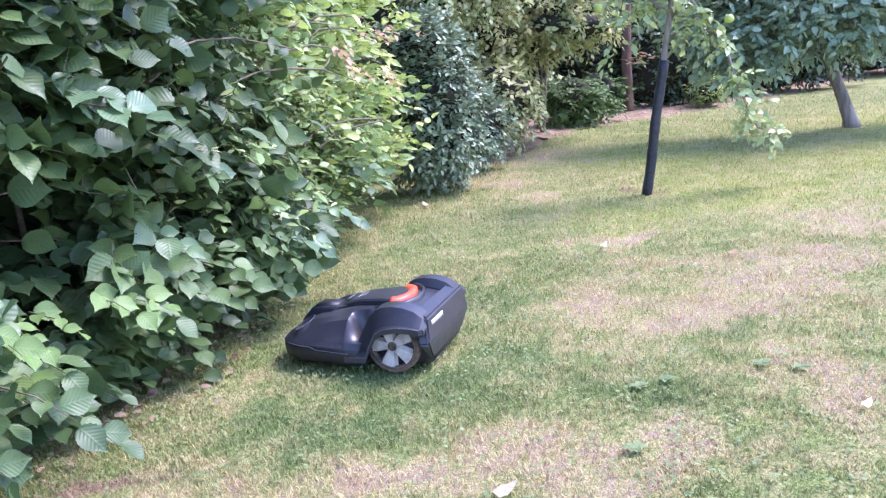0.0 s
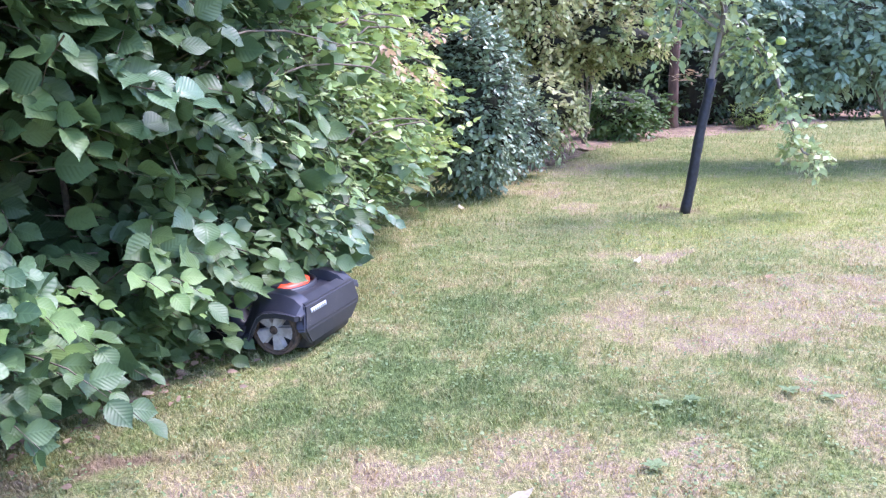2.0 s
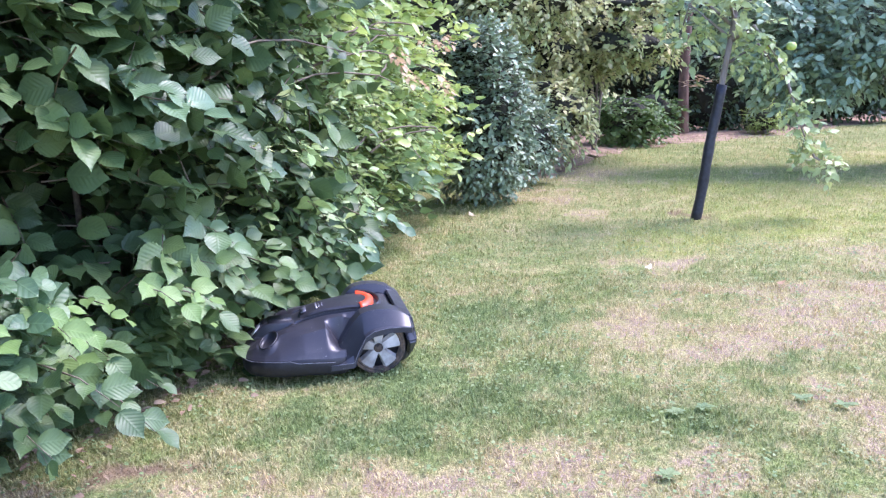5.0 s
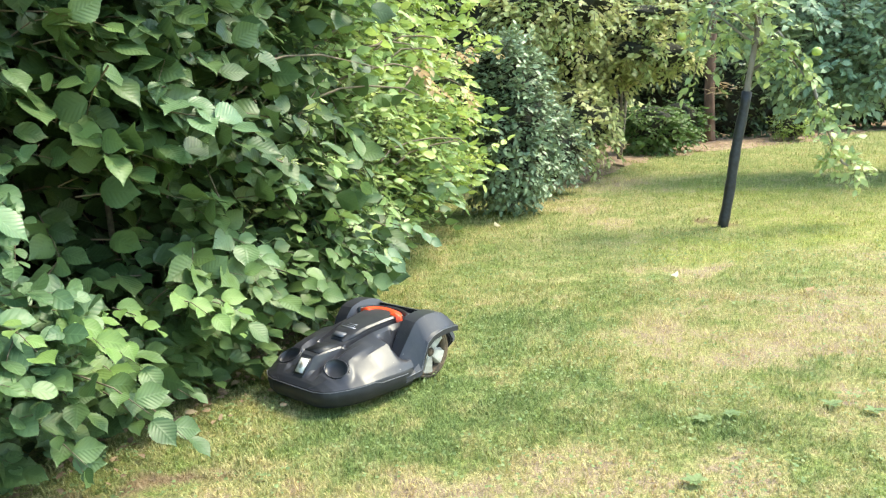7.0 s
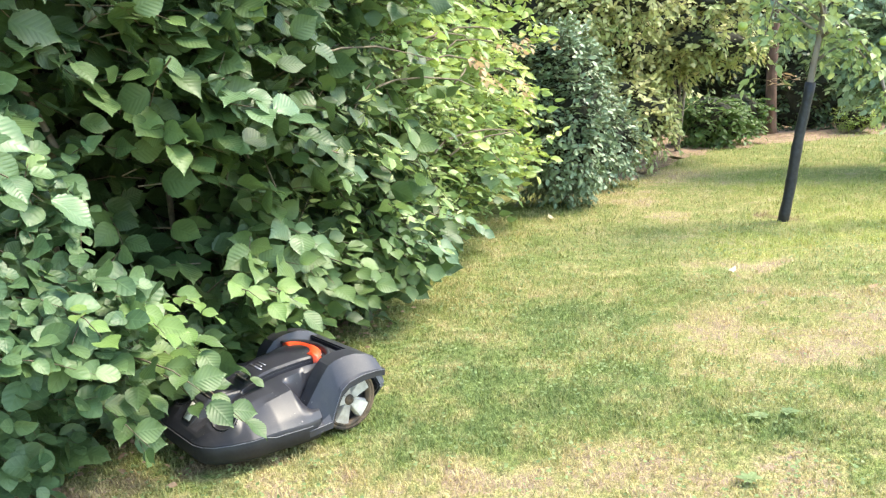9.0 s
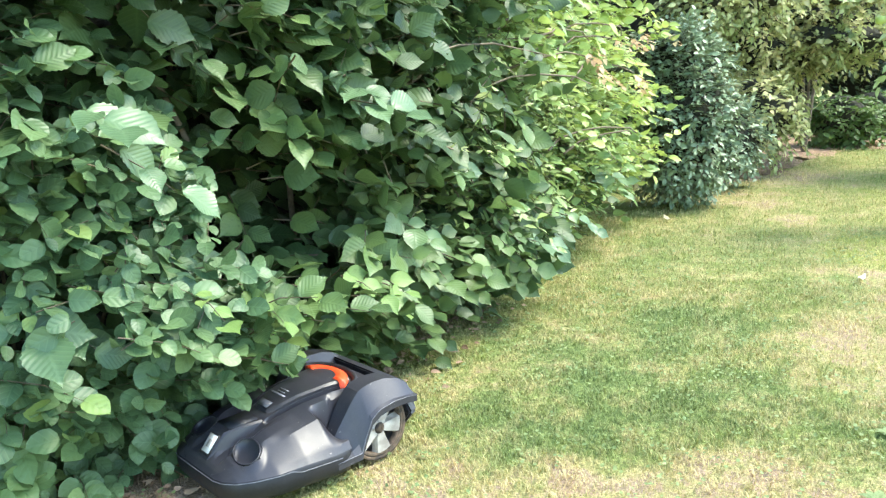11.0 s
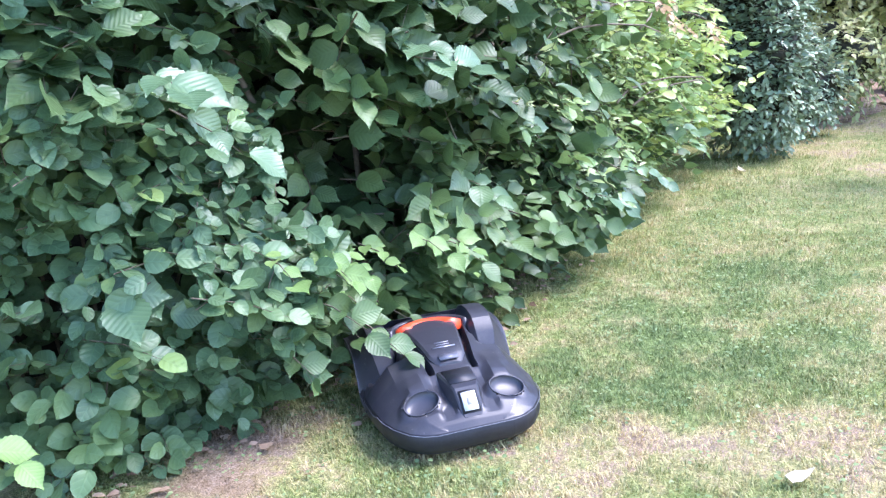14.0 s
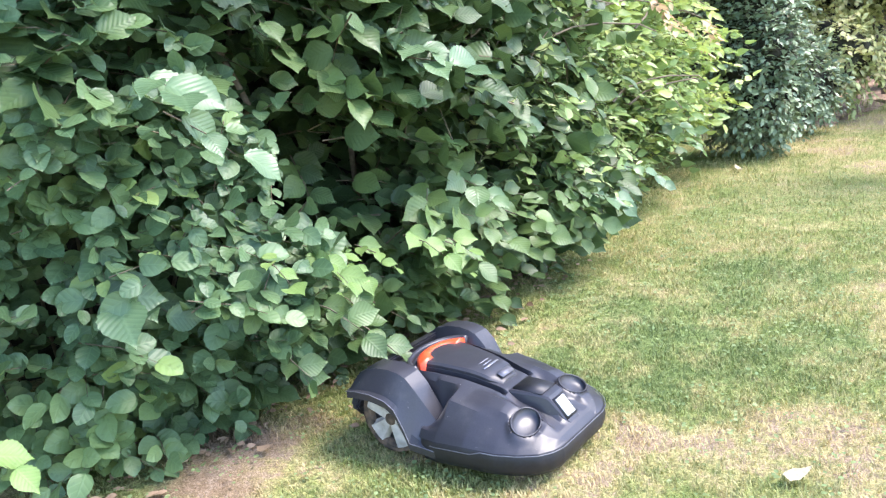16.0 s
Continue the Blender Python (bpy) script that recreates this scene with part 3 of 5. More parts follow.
    for at, way, n, leaf in (((0.0, 0.0, 0.02), (1, -0.2, -0.05), 7, 0.095), ((0.1, -0.08, 0.0), (1, -0.3, -0.2), 7, 0.09), ((0.12, 0.06, 0.0), (1, 0.1, -0.2), 6, 0.09), ((0.22, -0.1, -0.02), (1, -0.2, -0.3), 6, 0.085),
                             ((0.0, -0.14, 0.06), (0.9, -0.5, -0.1), 7, 0.09), ((0.05, -0.2, -0.04), (0.8, -0.6, -0.2), 6, 0.085), ((0.1, -0.05, 0.12), (1, -0.3, 0.0), 6, 0.09), ((0.02, -0.3, 0.0), (0.9, -0.2, -0.25), 6, 0.085), ((0.16, -0.2, 0.06), (1, -0.2, -0.1), 6, 0.085)):
        g3.spray(at, way, 0.3, n, leaf, (0.5, -0.5, 0.8), 0.35, 0.9, 0.35)
    pos, way, nor, size = g3.arrays()
    ob = new("foliage", leaves_mesh("foliage", "elm", pos, way, nor, size, M_ELM))
    ob.parent = low
    tagged(ob, kind="stuff")
    g3.twig_mesh("twig", 0.004, low)

    snow = thing("snowberry_shrub", "snowberry shrub with small round blue-green leaves down to the soil", "shrub", (-1.9, 2.3, 0))
    inv = Matrix.Translation((1.9, -2.3, 0))
    g = Growth(21)
    hedge_part(g, 1200, (1.5, 3.25), (0.03, 2.2), 0.24, 8, 0.070, 0.5, 0.25, lambda y, z: z < 2.3 - 1.9 * max(0, y - 2.3) / 0.85, 0.4)
    foliage(snow, g, "round", M_SNOW, 260, (-1.3, 2.6, 0.5))
    g.twig_mesh("twig", 0.0025, snow)
    stems(snow, 1.7, 2.9, 9, 5, 1.8, 0.008)
    for ob in snow.children:
        ob.matrix_parent_inverse = inv

    light = thing("light_green_shrub", "feathery yellow-green shrub with narrow leaves and arching twigs", "shrub", (-1.3, 5.4, 0))
    inv = Matrix.Translation((1.3, -5.4, 0))
    g = Growth(31)
    hedge_part(g, 900, (4.9, 6.9), (0.35, 3.2), 0.4, 9, 0.078, 0.8, 0.3, lambda y, z: y > 5.6 or z > 1.35 - 0.9 * (y - 4.9), 0.6)
    foliage(light, g, "ovate", M_FINE)
    g.twig_mesh("twig", 0.003, light)
    g = Growth(33)
    hedge_part(g, 620, (3.95, 6.4), (0.12, 2.4), 0.36, 12, 0.055, 0.5, 0.4, lambda y, z: y > 4.3 or z < 1.2, 0.9)
    foliage(light, g, "small", M_CURL, 0, None, "curled_foliage", "narrow curled pale leaves")
    g.twig_mesh("fine_twig", 0.0022, light)
    g = Growth(37)
    hedge_part(g, 900, (4.2, 6.7), (0.10, 2.6), 0.38, 8, 0.085, 0.75, 0.38, lambda y, z: z < 2.6 - 1.0 * max(0, y - 4.6), 0.6)
    foliage(light, g, "ovate", M_MID, 0, None, "mid_green_foliage", "mid-green pointed leaves mixed with the paler ones")
    g.twig_mesh("mid_twig", 0.003, light)
    for seed, count, kind, mat, leaf, name in ((35, 70, "small", M_CURL, 0.06, "overhanging_foliage"), (36, 120, "ovate", M_ELM, 0.085, "low_foliage"), (38, 120, "elm", M_ELM, 0.09, "drooping_foliage")):
        g = Growth(seed)
        for k in range(count):
            y = g.rng.uniform(4.15, 5.0 if seed == 35 else 6.4)
            out = g.rng.uniform(-0.15, 0.5) if seed < 38 else g.rng.uniform(0.0, 0.52)
            y = y if seed < 38 else g.rng.uniform(4.12, 4.8)
            tip = np.array((foot_x(y) + out * (0.75 + 0.25 * math.sin(9 * y)), y + 0.1 * g.rng.normal(), g.rng.uniform(0.29, 0.55 if seed == 38 else 0.75) if out > 0.15 or y < 4.4 else g.rng.uniform(0.07, 0.5)))
            d = np.array((0.9, -0.3 + 0.6 * g.rng.normal(), 0.05 + 0.4 * g.rng.normal()))
            g.spray(tip - 0.3 * d, d, 0.34, 9, leaf, (0.4, -0.6, 0.8), 0.45, 0.9, 0.8)
        foliage(light, g, kind, mat, 0, None, name, "low overhanging leafy twigs")
        g.twig_mesh("low_twig", 0.0025, light)
    rng = np.random.default_rng(34)
    for k in range(9):
        y, z = rng.uniform(3.9, 5.4), rng.uniform(0.6, 1.3)
        q = [face_point(y + 0.17 * i, z + 0.06 * i - 0.012 * i * i, 0.06 - 0.03 * i) for i in range(6)]
        bm = bmesh.new()
        tube(bm, q, [0.007, 0.006, 0.005, 0.005, 0.004, 0.003], 5)
        part("arching_twig", bm, M_TWIG, light)
    g = Growth(32)
    for k in range(15):
        p = face_point(6.1 + 0.3 * g.rng.normal(), 1.18 + 0.16 * g.rng.normal(), -0.05)
        g.spray(p, (0.6, -0.5, -0.2), 0.12, 6, 0.05)
    foliage(light, g, "oval", M_RED, 0, None, "wilted_foliage", "wilted orange-brown leaves")
    stems(light, 4.6, 6.6, 5, 8, 2.4, 0.02)
    for ob in light.children:
        ob.matrix_parent_inverse = inv

    # added backing sheet behind the leaves, painted near-black as the hedge's inner shade
    thicket = thing("inner_thicket", "near-black backing sheet painted as the shade inside the hedge", "thicket")
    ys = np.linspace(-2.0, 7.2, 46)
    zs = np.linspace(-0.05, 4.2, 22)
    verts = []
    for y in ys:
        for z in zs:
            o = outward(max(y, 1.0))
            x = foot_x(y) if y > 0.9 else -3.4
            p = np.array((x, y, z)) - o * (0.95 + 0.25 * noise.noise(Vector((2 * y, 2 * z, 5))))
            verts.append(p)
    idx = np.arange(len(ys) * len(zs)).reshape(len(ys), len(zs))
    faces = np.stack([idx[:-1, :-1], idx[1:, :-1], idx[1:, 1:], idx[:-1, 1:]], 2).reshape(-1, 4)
    ob = new("thicket_mass", mesh_from("thicket_mass", np.array(verts), faces, None, M_SHADE))
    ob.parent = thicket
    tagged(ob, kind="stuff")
    return low


def blob_sprays(g, centre, radii, count, length, leaves, leaf, droop, shell=0.45, front=None, flutter=0.5, lumps=2.2, zmin=0.05):
    """Sprays in the outer shell of an uneven round crown."""
    rng = g.rng
    c, r = np.array(centre, float), np.array(radii, float)
    made = 0
    while made < count:
        d = rng.normal(0, 1, 3)
        d /= np.linalg.norm(d)
        if front is not None and d @ np.array(front) < -0.35:
            continue
        k = 1 + 0.28 * noise.noise(Vector(d * lumps) + Vector(c)) + 0.18 * noise.noise(Vector(d * lumps * 2.6) + Vector(c))
        p = c + d * r * k * (1 - shell * rng.random() ** 1.5)
        if p[2] < zmin:
            made += 0.3
            continue
        h = d + rng.normal(0, 0.5, 3)
        g.spray(p - h / np.linalg.norm(h) * length * 0.6, h, length * rng.uniform(0.7, 1.2), leaves, leaf, d * 0.7 + np.array((0, 0, 0.8)), droop, 0.9, flutter)
        made += 1


def shrub(name, label, seed, blobs, kind, mat, length, leaves, leaf, droop, base, stem_h, twig=0.003, core=0.72, front=(0, -1, 0.2)):
    t = thing(name, label, "shrub", base)
    inv = Matrix.Translation(-Vector(base))
    g = Growth(seed)
    for centre, radii, count in blobs:
        blob_sprays(g, centre, radii, count, length, leaves, leaf, droop, 0.45, front)
    foliage(t, g, kind, mat)
    g.twig_mesh("twig", twig, t)
    rng = np.random.default_rng(seed)
    for k in range(5):
        bm = bmesh.new()
        a = rng.uniform(0, 6.28)
        pts = [np.array(base) + np.array((0.05 * i * math.cos(a), 0.05 * i * math.sin(a), -0.03 + stem_h * i / 4)) for i in range(5)]
        tube(bm, pts, [0.022 * (1 - 0.18 * i) for i in range(5)])
        part("stem", bm, M_BARK, t)
    # dark lump added in each crown, its colour painting the shade between leaves
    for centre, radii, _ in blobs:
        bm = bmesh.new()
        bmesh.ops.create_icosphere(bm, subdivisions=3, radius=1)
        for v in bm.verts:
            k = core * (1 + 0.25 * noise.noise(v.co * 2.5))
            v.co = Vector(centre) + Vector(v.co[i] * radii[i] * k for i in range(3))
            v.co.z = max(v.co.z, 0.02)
        tagged(part("inner_shade", bm, M_SHADE, t), kind="stuff")
    for ob in t.children:
        ob.matrix_parent_inverse = inv
    return t


def far_planting():
    shrub("dark_bush", "dense dark blue-green privet bush at the lawn edge", 41,
          (((-0.06, 7.45, 0.66), (0.44, 0.45, 0.74), 1000), ((-0.12, 7.55, 1.08), (0.42, 0.44, 0.32), 300), ((0.3, 8.25, 0.40), (0.30, 0.35, 0.42), 240)),
          "oval", M_BUSH, 0.18, 8, 0.052, 0.2, (-0.05, 7.5, 0), 0.9)
    rng = np.random.default_rng(17)
    clumps = [((0.08, 8.8, 1.62), (0.40, 0.4, 0.32), 220), ((0.55, 9.0, 0.55), (0.42, 0.4, 0.42), 240), ((0.45, 9.0, 1.7), (0.6, 0.5, 0.35), 200)]
    while len(clumps) < 34:
        x, z = rng.uniform(0.3, 1.85), rng.uniform(0.45, 2.5)
        if z > 0.45 + 0.42 * (x - 0.3):
            clumps.append(((x, 9.5 + 0.45 * x + 0.3 * rng.normal(), z), (rng.uniform(0.24, 0.42), 0.3, rng.uniform(0.10, 0.20)), int(rng.uniform(50, 85))))
    shrub("pale_dogwood", "pale yellow-green dogwood with layered hanging branches", 42, clumps,
          "ovate", M_PALE, 0.26, 10, 0.064, 0.4, (1.1, 10.4, 0), 1.4)
    shrub("fern_clump", "green fern clump under the trees", 43,
          (((1.55, 11.0, 0.28), (0.45, 0.35, 0.36), 200), ((2.0, 11.8, 0.30), (0.35, 0.3, 0.3), 80)),
          "oval", M_FERN, 0.32, 12, 0.07, 0.5, (1.6, 11.1, 0), 0.2)
    shrub("box_shrub", "small yellowish clipped shrub on bare soil", 44, (((3.35, 11.8, 0.20), (0.26, 0.22, 0.22), 180),), "small", M_FINE, 0.1, 6, 0.045, 0.1, (3.35, 11.8, 0), 0.15)
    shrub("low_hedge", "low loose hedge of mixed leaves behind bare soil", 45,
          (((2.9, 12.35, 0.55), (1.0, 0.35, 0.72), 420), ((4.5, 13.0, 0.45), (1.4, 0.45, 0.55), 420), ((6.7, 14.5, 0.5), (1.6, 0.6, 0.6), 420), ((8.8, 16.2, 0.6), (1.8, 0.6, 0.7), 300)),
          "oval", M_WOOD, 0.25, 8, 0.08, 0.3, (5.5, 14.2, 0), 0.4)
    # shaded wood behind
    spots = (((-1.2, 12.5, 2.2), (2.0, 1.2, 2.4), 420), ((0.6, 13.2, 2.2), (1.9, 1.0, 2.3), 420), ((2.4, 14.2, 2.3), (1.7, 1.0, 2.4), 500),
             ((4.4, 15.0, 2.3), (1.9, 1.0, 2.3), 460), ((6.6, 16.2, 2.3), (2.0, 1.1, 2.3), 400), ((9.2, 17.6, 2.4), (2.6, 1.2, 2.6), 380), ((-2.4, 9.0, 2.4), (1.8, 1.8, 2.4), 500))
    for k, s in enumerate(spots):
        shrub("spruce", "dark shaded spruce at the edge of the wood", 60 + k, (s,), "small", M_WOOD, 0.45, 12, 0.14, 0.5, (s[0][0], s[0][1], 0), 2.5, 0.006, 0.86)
    # trunk among them
    t = thing("wood_tree", "bare brown trunk of a tree in the wood", "tree", (2.38, 11.95, 0))
    bm = bmesh.new()
    tube(bm, [(0, 0, -0.05), (0.01, 0, 0.1), (0.0, 0, 0.6), (0.02, 0.02, 1.3), (0.03, 0, 2.6)], [0.10, 0.075, 0.066, 0.06, 0.055], 10)
    part("trunk", bm, M_PINE, t)
    # bare soil under the trees
    rng = np.random.default_rng(7)
    line = [(0.34, 8.25), (0.62, 8.8), (1.03, 9.7), (1.64, 10.6), (2.44, 11.05), (3.23, 11.55), (4.08, 12.05), (5.3, 13.0), (7.5, 14.7), (10, 16.6)]
    verts, faces = [], []
    pts = [Vector((np.interp(q, range(len(line)), [a for a, _ in line]), np.interp(q, range(len(line)), [b for _, b in line]), 0)) for q in np.linspace(0, len(line) - 1, 60)]
    for q, p in enumerate(pts):
        for j in range(5):
            verts.append((p.x - 0.35 * j * 0.5 + 0.06 * rng.normal(), p.y + 0.6 * j * (0.7) + (0.14 * rng.normal() if j == 0 else 0.05 * rng.normal()), -0.012 + (0.022 if 0 < j < 4 else 0) + 0.012 * rng.random()))
    idx = np.arange(len(verts)).reshape(60, 5)
    faces = np.stack([idx[:-1, :-1], idx[1:, :-1], idx[1:, 1:], idx[:-1, 1:]], 2).reshape(-1, 4)
    ob = new("soil_strip", mesh_from("soil_strip", np.array(verts), faces, None, M_SOIL))
    tagged(ob, "strip of bare brown soil and litter under the trees", "soil", kind="structure")


def apple_trees():
    t = thing("young_apple_tree", "leaning young apple tree in a black trunk guard", "tree", (1.46, 6.62, 0))
    bm = bmesh.new()
    tube(bm, [(0, 0, -0.05), (0.072, 0, 0.5), (0.13, 0, 0.9), (0.19, 0, 1.3), (0.25, 0.02, 1.9), (0.27, 0.05, 2.5)], [0.028, 0.026, 0.022, 0.018, 0.014, 0.008], 9)
    part("trunk", bm, M_BARK, t)
    bm = bmesh.new()
    pts = [(0.145 * z + 0.004 * math.sin(9 * z), 0.003 * math.cos(7 * z), z) for z in np.linspace(-0.02, 0.92, 14)]
    tube(bm, pts, [0.036 - 0.003 * k / 13 + 0.002 * math.sin(2.1 * k) for k in range(14)], 14)
    part("trunk_guard", bm, M_GUARD, t, "black plastic trunk guard")
    g = Growth(71)
    limbs = (((0.18, 0, 1.22), (-0.1, 0.0, 1.45), (-0.22, 0.0, 1.02)), ((0.19, 0, 1.3), (-0.15, 0.05, 1.6), (-0.2, 0.1, 1.35)), ((0.15, 0, 1.05), (0.36, 0.0, 1.18), (0.54, -0.03, 0.95)),
             ((0.54, -0.03, 0.97), (0.62, -0.05, 0.72), (0.72, -0.05, 0.48)), ((0.68, -0.05, 0.55), (0.76, -0.05, 0.42), (0.90, -0.05, 0.34)), ((0.18, 0, 1.2), (0.3, -0.1, 1.3), (0.45, -0.1, 1.1)),
             ((0.2, 0, 1.6), (-0.3, 0.1, 2.0), (-0.5, 0.1, 2.2)), ((0.22, 0, 1.7), (0.6, 0, 1.9), (0.9, 0, 1.8)), ((0.24, 0, 1.9), (0.3, -0.2, 2.3), (0.3, -0.2, 2.7)), ((0.19, 0, 1.35), (0.1, -0.2, 1.5), (0.22, -0.25, 1.45)))
    for a, b, c in limbs:
        bm = bmesh.new()
        tube(bm, [a, b, c], [0.013, 0.009, 0.004], 5)
        part("limb", bm, M_BARK, t)
        a, b, c = np.array(a), np.array(b), np.array(c)
        for k in range(22):
            q = g.rng.random()
            p = (1 - q) ** 2 * a + 2 * q * (1 - q) * b + q * q * c
            if q < 0.2:
                continue
            g.spray(p + g.rng.normal(0, 0.035, 3), g.rng.normal(0, 1, 3) + np.array((0, -0.3, -0.1)), 0.13, 6, 0.066, (0, -0.5, 0.8), 0.4, 0.9, 0.7)
    foliage(t, g, "ovate", M_APPLE)
    g.twig_mesh("twig", 0.0025, t)
    g = Growth(72)
    for k in range(5):
        g.spray(np.array((0.05, -0.03, 0.90)) + g.rng.normal(0, 0.03, 3), (-0.6, -0.3, 0.4), 0.16, 5, 0.06)
    foliage(t, g, "small", M_RED, 0, None, "wilted_foliage", "wilted red-brown shoot")
    for p in ((0.42, -0.06, 1.17), (0.5, -0.07, 1.08), (0.56, -0.05, 1.16), (-0.3, 0, 1.3)):
        bm = bmesh.new()
        bmesh.ops.create_uvsphere(bm, u_segments=14, v_segments=10, radius=0.033)
        for v in bm.verts:
            v.co.z -= 0.008 * math.exp(-((v.co.x ** 2 + v.co.y ** 2) / 0.0002)) * (1 if v.co.z > 0 else -1)
            v.co += Vector(p)
        part("apple", bm, M_FRUIT, t, "small green apple")

    t = thing("old_apple_tree", "old apple tree with a leaning scarred trunk and blue-green crown", "tree", (3.97, 9.09, 0))
    bm = bmesh.new()
    tube(bm, [(0.05, 0, -0.05), (0.02, 0, 0.08), (-0.08, 0, 0.35), (-0.22, 0, 0.72), (-0.28, 0.05, 1.2), (-0.2, 0.1, 1.9)], [0.10, 0.068, 0.056, 0.052, 0.05, 0.04], 12)
    part("trunk", bm, M_BARK, t)
    for e in ((-1.2, 0, 1.7), (0.8, 0.2, 1.7), (-0.5, -0.6, 1.9), (0.3, 0.5, 2.5)):
        bm = bmesh.new()
        tube(bm, [(-0.25, 0, 0.85), (e[0] * 0.5 - 0.1, e[1] * 0.5, e[2] * 0.8), e], [0.05, 0.035, 0.012], 7)
        part("limb", bm, M_BARK, t)
    g = Growth(73)
    for c, r, n in (((-1.05, -0.1, 1.05), (0.65, 0.6, 0.5), 420), ((-0.3, -0.2, 1.3), (0.8, 0.7, 0.55), 480), ((0.75, 0.0, 1.2), (0.9, 0.8, 0.5), 460), ((-1.5, 0.1, 1.6), (0.8, 0.8, 0.6), 300), ((0.4, 0.2, 2.1), (1.5, 1.0, 0.7), 350)):
        blob_sprays(g, c, r, n, 0.22, 8, 0.085, 0.35, 0.6, (0, -1, 0))
    foliage(t, g, "ovate", M_APPLE_OLD)
    g.twig_mesh("twig", 0.004, t)


def lawn_clutter():
    rng = np.random.default_rng(9)
    g = Growth(91)
    for k in range(5200):
        y = rng.uniform(2.0, 6.5)
        x = rng.uniform(foot_x(y), 0.7 + 0.5 * y)
        if noise.noise(Vector((2.2 * x, 2.2 * y, 7))) < rng.normal(0.0, 0.3):
            continue
        for j in range(rng.integers(2, 5)):
            a = rng.uniform(0, 6.28)
            g.pos.append(np.array((x + 0.02 * rng.normal(), y + 0.02 * rng.normal(), 0.008 + 0.014 * rng.random())))
            g.way.append(np.array((math.cos(a), math.sin(a), 0.3)))
            g.nor.append(np.array((0, -0.2, 1.0)) + rng.normal(0, 0.25, 3))
            g.size.append(rng.uniform(0.006, 0.016))
    pos, way, nor, size = g.arrays()
    ob = new("clover", leaves_mesh("clover", "round", pos, way, nor, size, M_WEED))
    tagged(ob, "small clover and weed leaves scattered in the lawn", "weeds", kind="stuff")
    # dead leaves and twig bits along the hedge foot
    g = Growth(92)
    for k in range(420):
        y = rng.uniform(2.2, 4.6)
        a = rng.uniform(0, 6.28)
        g.pos.append(np.array((foot_x(y) + rng.normal(0.0, 0.13), y, 0.008 + 0.01 * rng.random())))
        g.way.append(np.array((math.cos(a), math.sin(a), 0.15)))
        g.nor.append(np.array((0, -0.2, 1.0)) + rng.normal(0, 0.4, 3))
        g.size.append(rng.uniform(0.015, 0.045))
    ob = new("leaf_litter", leaves_mesh("leaf_litter", "ovate", *g.arrays(), M_LITTER))
    tagged(ob, "brown dead leaves lying along the hedge foot", "litter", kind="stuff")
    # broad weeds
    weed_leaf = mesh_from("leaf", *SHAPES["oval"], M_WEED)
    for x, y in ((0.72, 3.38), (0.82, 3.42), (1.18, 3.5), (1.3, 3.45), (1.55, 3.3), (1.68, 3.25), (1.5, 2.75), (0.62, 2.95), (1.75, 3.7), (1.42, 3.05)):
        g = Growth(int(1000 * x + 77 * y))
        for j in range(9):
            a = j * 2.4 + g.rng.normal(0, 0.2)
            g.pos.append(np.array((0, 0, 0.01)))
            g.way.append(np.array((math.cos(a), math.sin(a), 0.35)))
            g.nor.append(np.array((0, 0, 1.0)))
            g.size.append(g.rng.uniform(0.022, 0.05))
        ob = thing("weed", "flat rosette of a broad-leaved weed in the lawn", "weed", (x, y, 0), "weeds in the lawn")
        pos, way, nor, size = g.arrays()
        r = leaf_matrix(pos, way, nor, size)
        for i in range(len(pos)):
            blade = new("leaf", weed_leaf)
            blade.parent = ob
            blade.matrix_local = Matrix([list(r[i][j]) + [pos[i][j]] for j in range(3)] + [[0, 0, 0, 1]])
    v, f, uv = SHAPES["oval"]
    for x, y, s, a, mat in ((0.19, 2.74, 0.075, 0.4, M_STRAWLEAF), (-1.31, 2.58, 0.06, 0.1, M_LITTER), 
                            (1.35, 3.1, 0.05, 0.7, M_STRAWLEAF), (0.9, 5.2, 0.06, 1.0, M_STRAWLEAF), (-0.1, 6.7, 0.08, 2.2, M_STRAWLEAF), (1.5, 4.9, 0.05, 0.2, M_RED)):
        ob = new("fallen_leaf", mesh_from("fallen_leaf", v * np.array((1, 1.2, -1.4)), f, uv, mat))
        ob.matrix_world = pose(x, y, 0.024, 6, 4, math.degrees(a)) @ Matrix.Scale(s, 4)
        tagged(ob, "dry curled leaf fallen on the lawn", "leaf", "fallen leaves")


# ---- robot mower ----
MOWER_SIZE = 0.94


def body_material():
    """Satin moulded plastic with dust specks, dried splashes and dull smudges."""
    mat, nt, bsdf, out = nodes_of("anthracite_plastic")
    vec = nt.nodes.new("ShaderNodeTexCoord").outputs["Object"]
    fine, smudge = noise_of(nt, 260.0, 2.0, vec), noise_of(nt, 14.0, 4.0, vec, 0.65)
    speck = calc(nt, "MULTIPLY", ramp(nt, noise_of(nt, 95.0, 2.0, vec), 0.70, 0.76), ramp(nt, smudge, 0.45, 0.65))
    col = mix_rgb(nt, fine, (0.022, 0.022, 0.027), (0.040, 0.039, 0.047))
    col = mix_rgb(nt, calc(nt, "MULTIPLY", ramp(nt, smudge, 0.5, 0.8), 0.3), col, (0.10, 0.095, 0.09))
    col = mix_rgb(nt, calc(nt, "MULTIPLY", speck, 0.7), col, (0.36, 0.34, 0.30))
    nt.links.new(col, bsdf.inputs["Base Color"])
    nt.links.new(calc(nt, "ADD", calc(nt, "MULTIPLY", smudge, 0.34), 0.21), bsdf.inputs["Roughness"])
    bump_of(nt, fine, 0.06, 0.0008, bsdf)
    return mat


